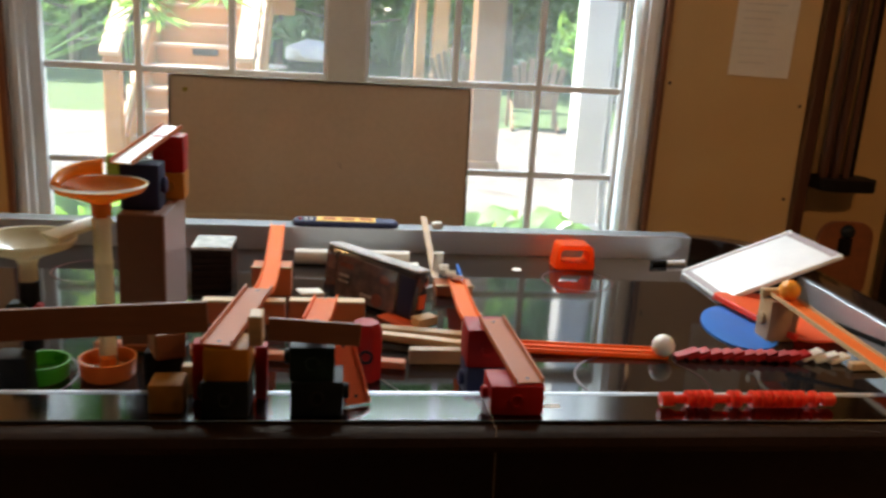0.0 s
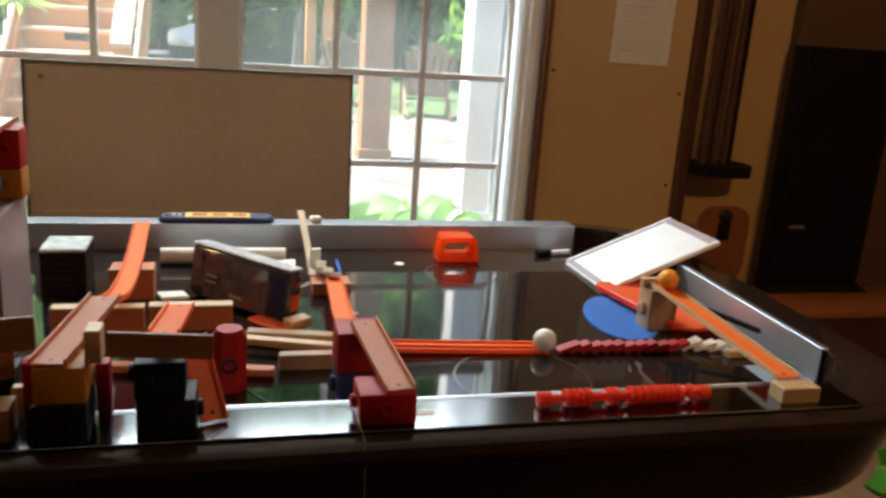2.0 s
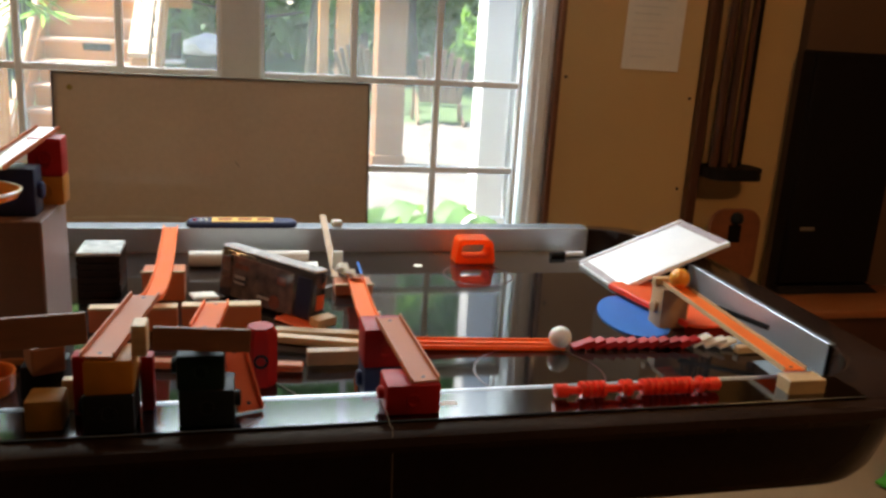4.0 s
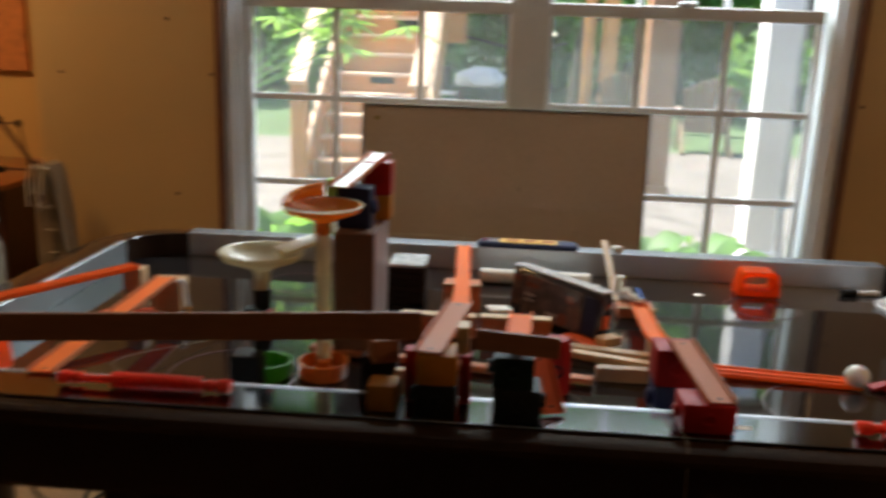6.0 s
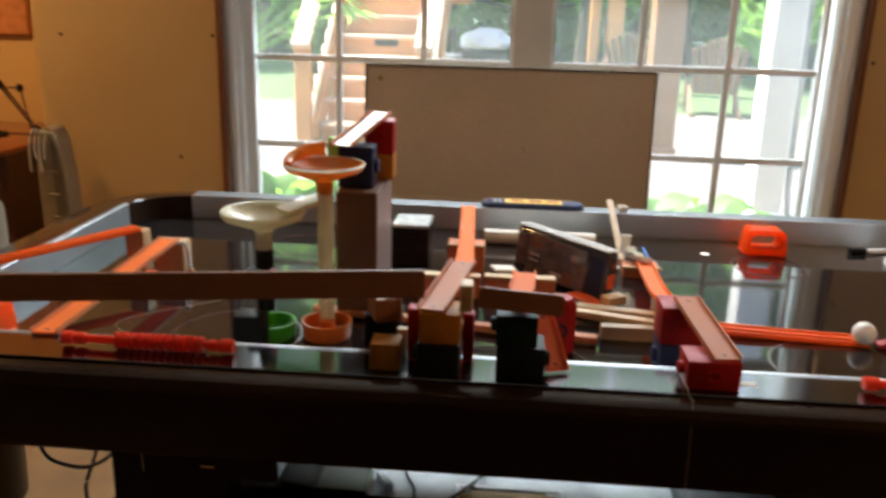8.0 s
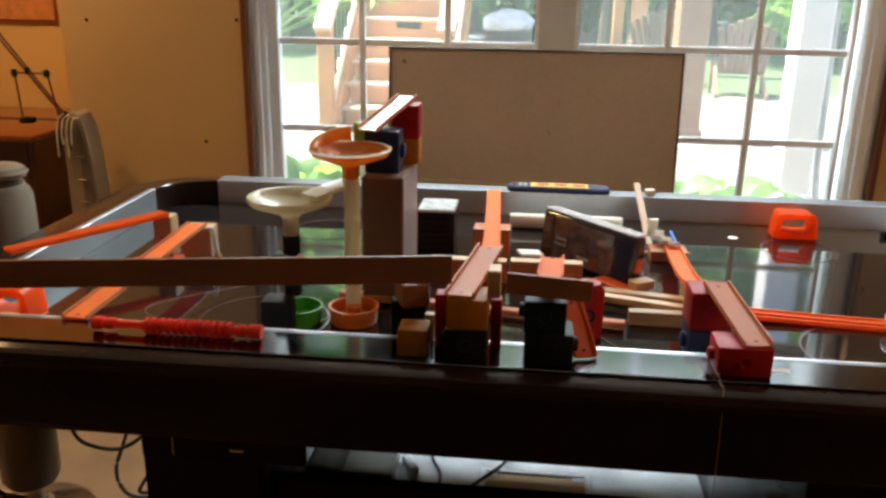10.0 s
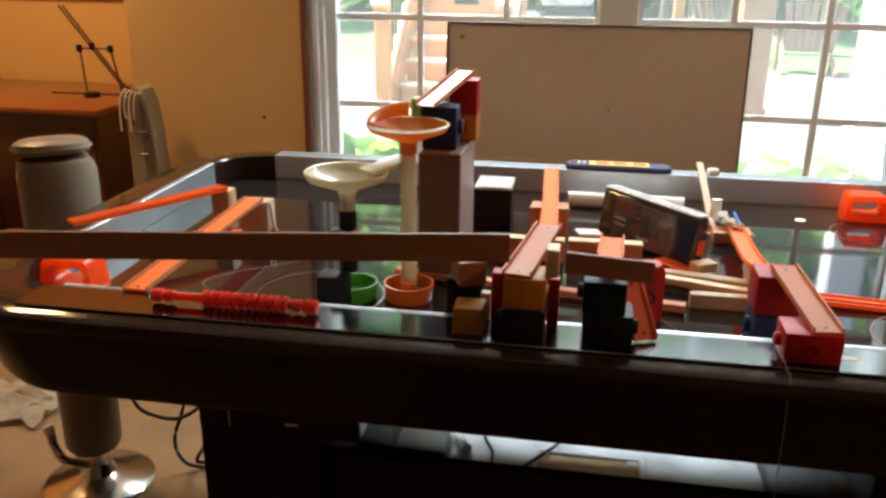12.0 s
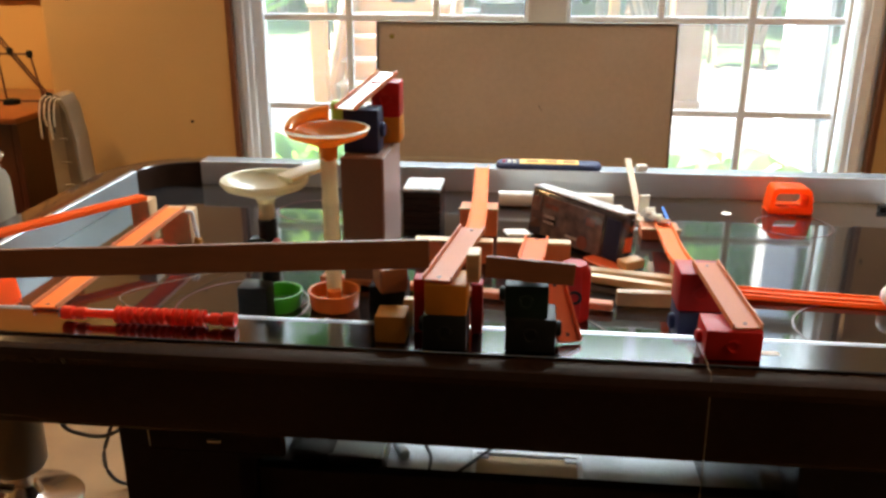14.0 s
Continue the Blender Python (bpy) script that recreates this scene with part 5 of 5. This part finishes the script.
# deck stair
ds = thing("deck_stairs", (-1.45, 8.4, -0.02), "cedar deck stairs with hand rails coloured pale as sunlit", "stairs")
sx0, sx1 = -1.82, -0.83
for i in range(13):
    y, z = 8.1 + i * 0.240, 0.18 + i * 0.195
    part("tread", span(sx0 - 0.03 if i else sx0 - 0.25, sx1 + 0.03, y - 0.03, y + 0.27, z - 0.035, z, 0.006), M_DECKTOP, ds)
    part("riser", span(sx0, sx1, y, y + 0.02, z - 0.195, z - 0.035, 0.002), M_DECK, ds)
for x in (sx0 - 0.05, sx1 + 0.05):
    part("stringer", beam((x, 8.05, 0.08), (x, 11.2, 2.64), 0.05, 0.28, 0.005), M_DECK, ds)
    part("hand_rail", beam((x - 0.055, 7.72, 0.90), (x + 0.01, 11.1, 3.55), 0.16, 0.05, 0.008), M_DECKTOP, ds, "hand rail coloured pale as sunlit")
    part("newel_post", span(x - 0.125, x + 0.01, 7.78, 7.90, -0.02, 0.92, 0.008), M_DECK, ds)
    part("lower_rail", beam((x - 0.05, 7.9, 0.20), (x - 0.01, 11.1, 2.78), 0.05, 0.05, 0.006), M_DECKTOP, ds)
    for k in range(18):
        yy = 8.02 + k * 0.17
        part("baluster", span(x - 0.06, x - 0.04, yy - 0.01, yy + 0.01, 0.24 + (yy - 7.9) * 0.800, 0.90 + (yy - 7.75) * 0.784, 0), M_BLACK, ds)
for zy, zz, x in ((9.04, 0.855, -1.48), (8.56, 0.47, -1.42), (9.76, 1.43, -1.30)):
    part("step_light", span(x, x + 0.25, zy, zy + 0.03, zz, zz + 0.085, 0.01), M_BLACK, ds, "dark plate on a riser")
dkh = thing("raised_deck", (0.5, 14, 0), "raised cedar deck on posts above the lawn", "deck")
part("floor", span(-2.2, -0.3, 11.5, 15.0, 2.45, 2.6, 0.01), M_DECK, dkh)
part("beam", span(-0.92, -0.60, 10.9, 11.1, 1.28, 1.95, 0.01), M_DECK, dkh)


def post(x, y, w, h, material, label):
    t = thing("wooden_post", (x, y, 0), label, "post", "porch posts")
    part("shaft", span(x - w / 2, x + w / 2, y - w / 2, y + w / 2, -0.02, h, 0.01), material, t)
    part("foot", span(x - w / 2 - 0.02, x + w / 2 + 0.02, y - w / 2 - 0.02, y + w / 2 + 0.02, -0.02, 0.12, 0.01), material, t)
    return t


post(1.26, 7.95, 0.26, 3.4, M_POST, "broad brown wooden porch post")
post(1.215, 14.2, 0.16, 4.2, M_DECK, "orange-brown wooden deck post")
post(1.54, 14.2, 0.23, 4.2, M_DECK, "orange-brown wooden deck post")
post(1.520, 5.55, 0.19, 3.2, M_SIDING, "white painted porch column in full sun")
dwn = solo("downspout", tube(curve_points([(1.640, 5.55, 3.0), (1.648, 5.55, 1.45), (1.662, 5.55, 0.4), (1.66, 5.45, 0.02)]), 0.02, 8), M_TARP, (1.7, 5.4, 0), "thin grey downspout beside the porch column", "downspout")


def adirondack(at, rz):
    t = thing("garden_chair", at, "weathered wooden garden chair with a fan back", "garden chair", "garden chairs")
    m = pose(*at, 0, 0, rz)
    for i in range(7):
        x = -0.27 + i * 0.09
        h = 0.98 - 0.10 * abs(i - 3) ** 1.3 / 3
        part("back_slat", local(beam((x * 0.85, 0.25, 0.30), (x * 1.12, 0.52, h), 0.075, 0.02, 0.004, up=(0, -1, 0.3)), m), M_CHAIRW, t)
    for i in range(5):
        part("seat_slat", local(span(-0.27, 0.27, -0.28 + i * 0.11, -0.19 + i * 0.11, 0.36 - i * 0.018, 0.38 - i * 0.018, 0.004), m), M_CHAIRW, t)
    for s in (-1, 1):
        part("arm", local(span(s * 0.36 - 0.06, s * 0.36 + 0.06, -0.36, 0.36, 0.55, 0.575, 0.006), m), M_CHAIRW, t)
        part("front_leg", local(span(s * 0.32 - 0.02, s * 0.32 + 0.02, -0.32, -0.22, 0, 0.55, 0.004), m), M_CHAIRW, t)
        part("back_leg", local(beam((s * 0.29, -0.28, 0.34), (s * 0.29, 0.62, 0.03), 0.03, 0.12, 0.004), m), M_CHAIRW, t)
    return t


adirondack((2.53, 11.5, -0.018), 172)
adirondack((1.76, 12.9, -0.02), 150)
tp = thing("covered_grill", (-0.45, 11.8, 0), "dark outdoor grill with a pale rumpled cover and open side shelf", "grill")
tpb = bmesh.new()
bmesh.ops.create_icosphere(tpb, subdivisions=3, radius=1.0)
for v in tpb.verts:
    k = 1 + 0.20 * noise.noise(v.co * 1.9)
    v.co = Vector((-0.42 + 0.34 * v.co.x * k, 11.8 + 0.30 * v.co.y * k, max(0.72, 0.80 + 0.19 * v.co.z * k)))
part("cover", tpb, M_TARP, tp)
part("body", span(-0.72, -0.12, 11.55, 12.05, 0.45, 0.72, 0.03, 2), M_BLACK, tp)
part("side_shelf", span(-0.98, -0.74, 11.6, 12.0, 0.60, 0.64, 0.01), M_TARP, tp)
for x in (-0.70, -0.16):
    for y in (11.6, 12.0):
        part("leg", span(x - 0.025, x + 0.025, y - 0.025, y + 0.025, -0.02, 0.45, 0.004), M_BLACK, tp)
part("lower_shelf", span(-0.72, -0.12, 11.56, 12.04, 0.22, 0.25, 0.006), M_TARP, tp)


def leaf_cloud(blobs, count, size, seed, flat=0.0):
    """Many small bent leaves scattered through ellipsoid clumps, joined."""
    rg = np.random.RandomState(seed)
    vs, fs = [], []
    for k in range(count):
        cx, cy, cz, rx, ry, rz = blobs[rg.randint(len(blobs))]
        d = rg.normal(size=3)
        d /= np.linalg.norm(d)
        d *= 0.55 + 0.5 * rg.rand()
        c = np.array((cx + d[0] * rx, cy + d[1] * ry, cz + d[2] * rz))
        a = rg.normal(size=3)
        a[2] *= 1 - flat
        a /= np.linalg.norm(a)
        b = np.cross(a, rg.normal(size=3))
        b /= np.linalg.norm(b)
        s = size * (0.6 + 0.8 * rg.rand())
        nrm = np.cross(a, b) * s * 0.18
        i = len(vs)
        vs += [tuple(c - a * s), tuple(c + b * s * 0.42 + nrm), tuple(c + a * s), tuple(c - b * s * 0.42 + nrm)]
        fs += [(i, i + 1, i + 2), (i, i + 2, i + 3)]
    me = bpy.data.meshes.new("leaves")
    me.from_pydata(vs, [], fs)
    return me


def tree(x, y, h, spread, seed, leafmat, label, low=0.35, count=2600, size=0.17):
    rg = random.Random(seed)
    t = thing("tree", (x, y, -0.02), label, "tree", "trees behind the lawn")
    r = 0.05 + h * 0.014
    bend = [(x + rg.uniform(-0.2, 0.2) * k, y + rg.uniform(-0.2, 0.2) * k, -0.02 + h * 0.8 * k / 4) for k in range(5)]
    bm = bmesh.new()
    pts = curve_points(bend, 4)
    for k in range(len(pts) - 1):
        tube([pts[k], pts[k + 1]], r * (1 - 0.8 * k / len(pts)), 8, bm)
    blobs = []
    for k in range(11):
        a, f = rg.uniform(0, 6.28), rg.uniform(low, 1.0)
        q = spread * (1.05 - 0.55 * f) * rg.uniform(0.4, 1.0)
        c = Vector((x + q * math.cos(a), y + q * math.sin(a), h * f))
        tube([Vector((x, y, h * f * 0.75)), c], r * 0.22, 5, bm)
        blobs.append((*c, spread * rg.uniform(0.3, 0.5), spread * rg.uniform(0.3, 0.5), spread * rg.uniform(0.22, 0.4)))
    part("trunk", bm, M_BARK, t)
    me = leaf_cloud(blobs, count, size, seed)
    me.materials.append(leafmat)
    cr = new("crown", me)
    cr.parent = t
    cr.location = Vector((0, 0, 0)) - t.location
    return t


rt = random.Random(4)
for k in range(26):
    tx = -13 + k * 1.15 + rt.uniform(-0.5, 0.5)
    tree(tx, 19 + rt.uniform(-3.0, 5.5), rt.uniform(5.5, 9.5), rt.uniform(1.7, 2.6), 40 + k, (M_LEAF, M_LEAF2)[k % 3 == 1], "leafy broadleaf tree at the edge of the lawn", rt.choice((0.08, 0.15, 0.3)))
rg = np.random.RandomState(9)
me = leaf_cloud([(-26 + i * 1.3, 30 + 4 * math.sin(i * 1.7), 0.6 + 3.2 * (j + 0.4), 1.6, 2.0, 2.1) for i in range(42) for j in range(7)], 70000, 0.48, 77)
me.materials.append(M_LEAF)
tagged(new("woods", me), "dense green woods closing the view", "woods", kind="stuff")


def hosta(x, y, n, size, seed, z=-0.02):
    """A clump of broad arching leaves."""
    rg = random.Random(seed)
    t = thing("hosta_plant", (x, y, z), "broad-leaved green plant growing outside the window", "plant", "plants outside the window")
    part("stem", lathe((x, y, z), [(0, 0), (0.03, 0), (0.02, 0.08), (0, 0.10)], 8), M_HOSTA, t)
    for k in range(n):
        a = 6.283 * k / n + rg.uniform(-0.25, 0.25)
        ln, wd, up = size * rg.uniform(0.7, 1.15), size * rg.uniform(0.20, 0.30), rg.uniform(0.25, 1.0)
        bm = bmesh.new()
        rows = []
        for i in range(7):
            f = i / 6
            d = ln * f
            zz = z + 0.06 + size * up * math.sin(f * 2.2) * 0.9
            w = wd * math.sin(math.pi * min(1, f * 0.92 + 0.08)) ** 0.7
            cx, cy = x + d * math.cos(a), y + d * math.sin(a)
            px, py = -math.sin(a), math.cos(a)
            rows.append([bm.verts.new((cx + px * w * s, cy + py * w * s, zz + abs(s) * w * 0.25)) for s in (-1, 0, 1)])
        for p, q in zip(rows, rows[1:]):
            for s in (0, 1):
                bm.faces.new((p[s], p[s + 1], q[s + 1], q[s]))
        part("leaf", bm, M_HOSTA, t)
    return t


for i, (x, y, s) in enumerate(((0.62, 4.35, 0.42), (0.95, 4.55, 0.36), (-0.95, 4.4, 0.44), (-1.25, 4.7, 0.40), (0.30, 4.6, 0.38), (-0.6, 4.75, 0.36))):
    hosta(x, y, 14, s, 100 + i)
# shrub with long narrow leaves by the window
sh = thing("shrub", (-1.85, 4.9, -0.02), "tall shrub with long narrow drooping leaves", "shrub")
br = bmesh.new()
tips = []
rg = random.Random(12)
for k in range(9):
    a = rg.uniform(-0.4, 1.4)
    p = [(-1.85, 4.9, -0.02), (-1.80 + 0.1 * k / 9, 4.9, 0.8), (-1.25 + 0.30 * math.cos(a), 4.9 + 0.25 * math.sin(a * 3), 1.25 + 0.05 * k), (-1.25 + rg.uniform(-0.45, 0.72), 4.9 + rg.uniform(-0.3, 0.3), 1.34 + rg.uniform(0, 0.45))]
    tube(curve_points(p, 5), 0.004, 5, br)
    tips.append(p[-1])
    tips.append(p[-2])
part("branches", br, M_LEAF, sh)
for k, c in enumerate(tips):
    bm = bmesh.new()
    for j in range(8):
        a, ln = 6.283 * j / 8 + k, rg.uniform(0.14, 0.24)
        d = Vector((math.cos(a), math.sin(a) * 0.7, rg.uniform(-0.5, 0.15))).normalized()
        s = d.cross(Vector((0, 0, 1))).normalized()
        c0 = Vector(c)
        v = [bm.verts.new(q) for q in (c0, c0 + d * ln * 0.45 + s * 0.016, c0 + d * ln + Vector((0, 0, -0.03)), c0 + d * ln * 0.45 - s * 0.016)]
        bm.faces.new(v)
    part("leaf_whorl", bm, M_LEAF2, sh)
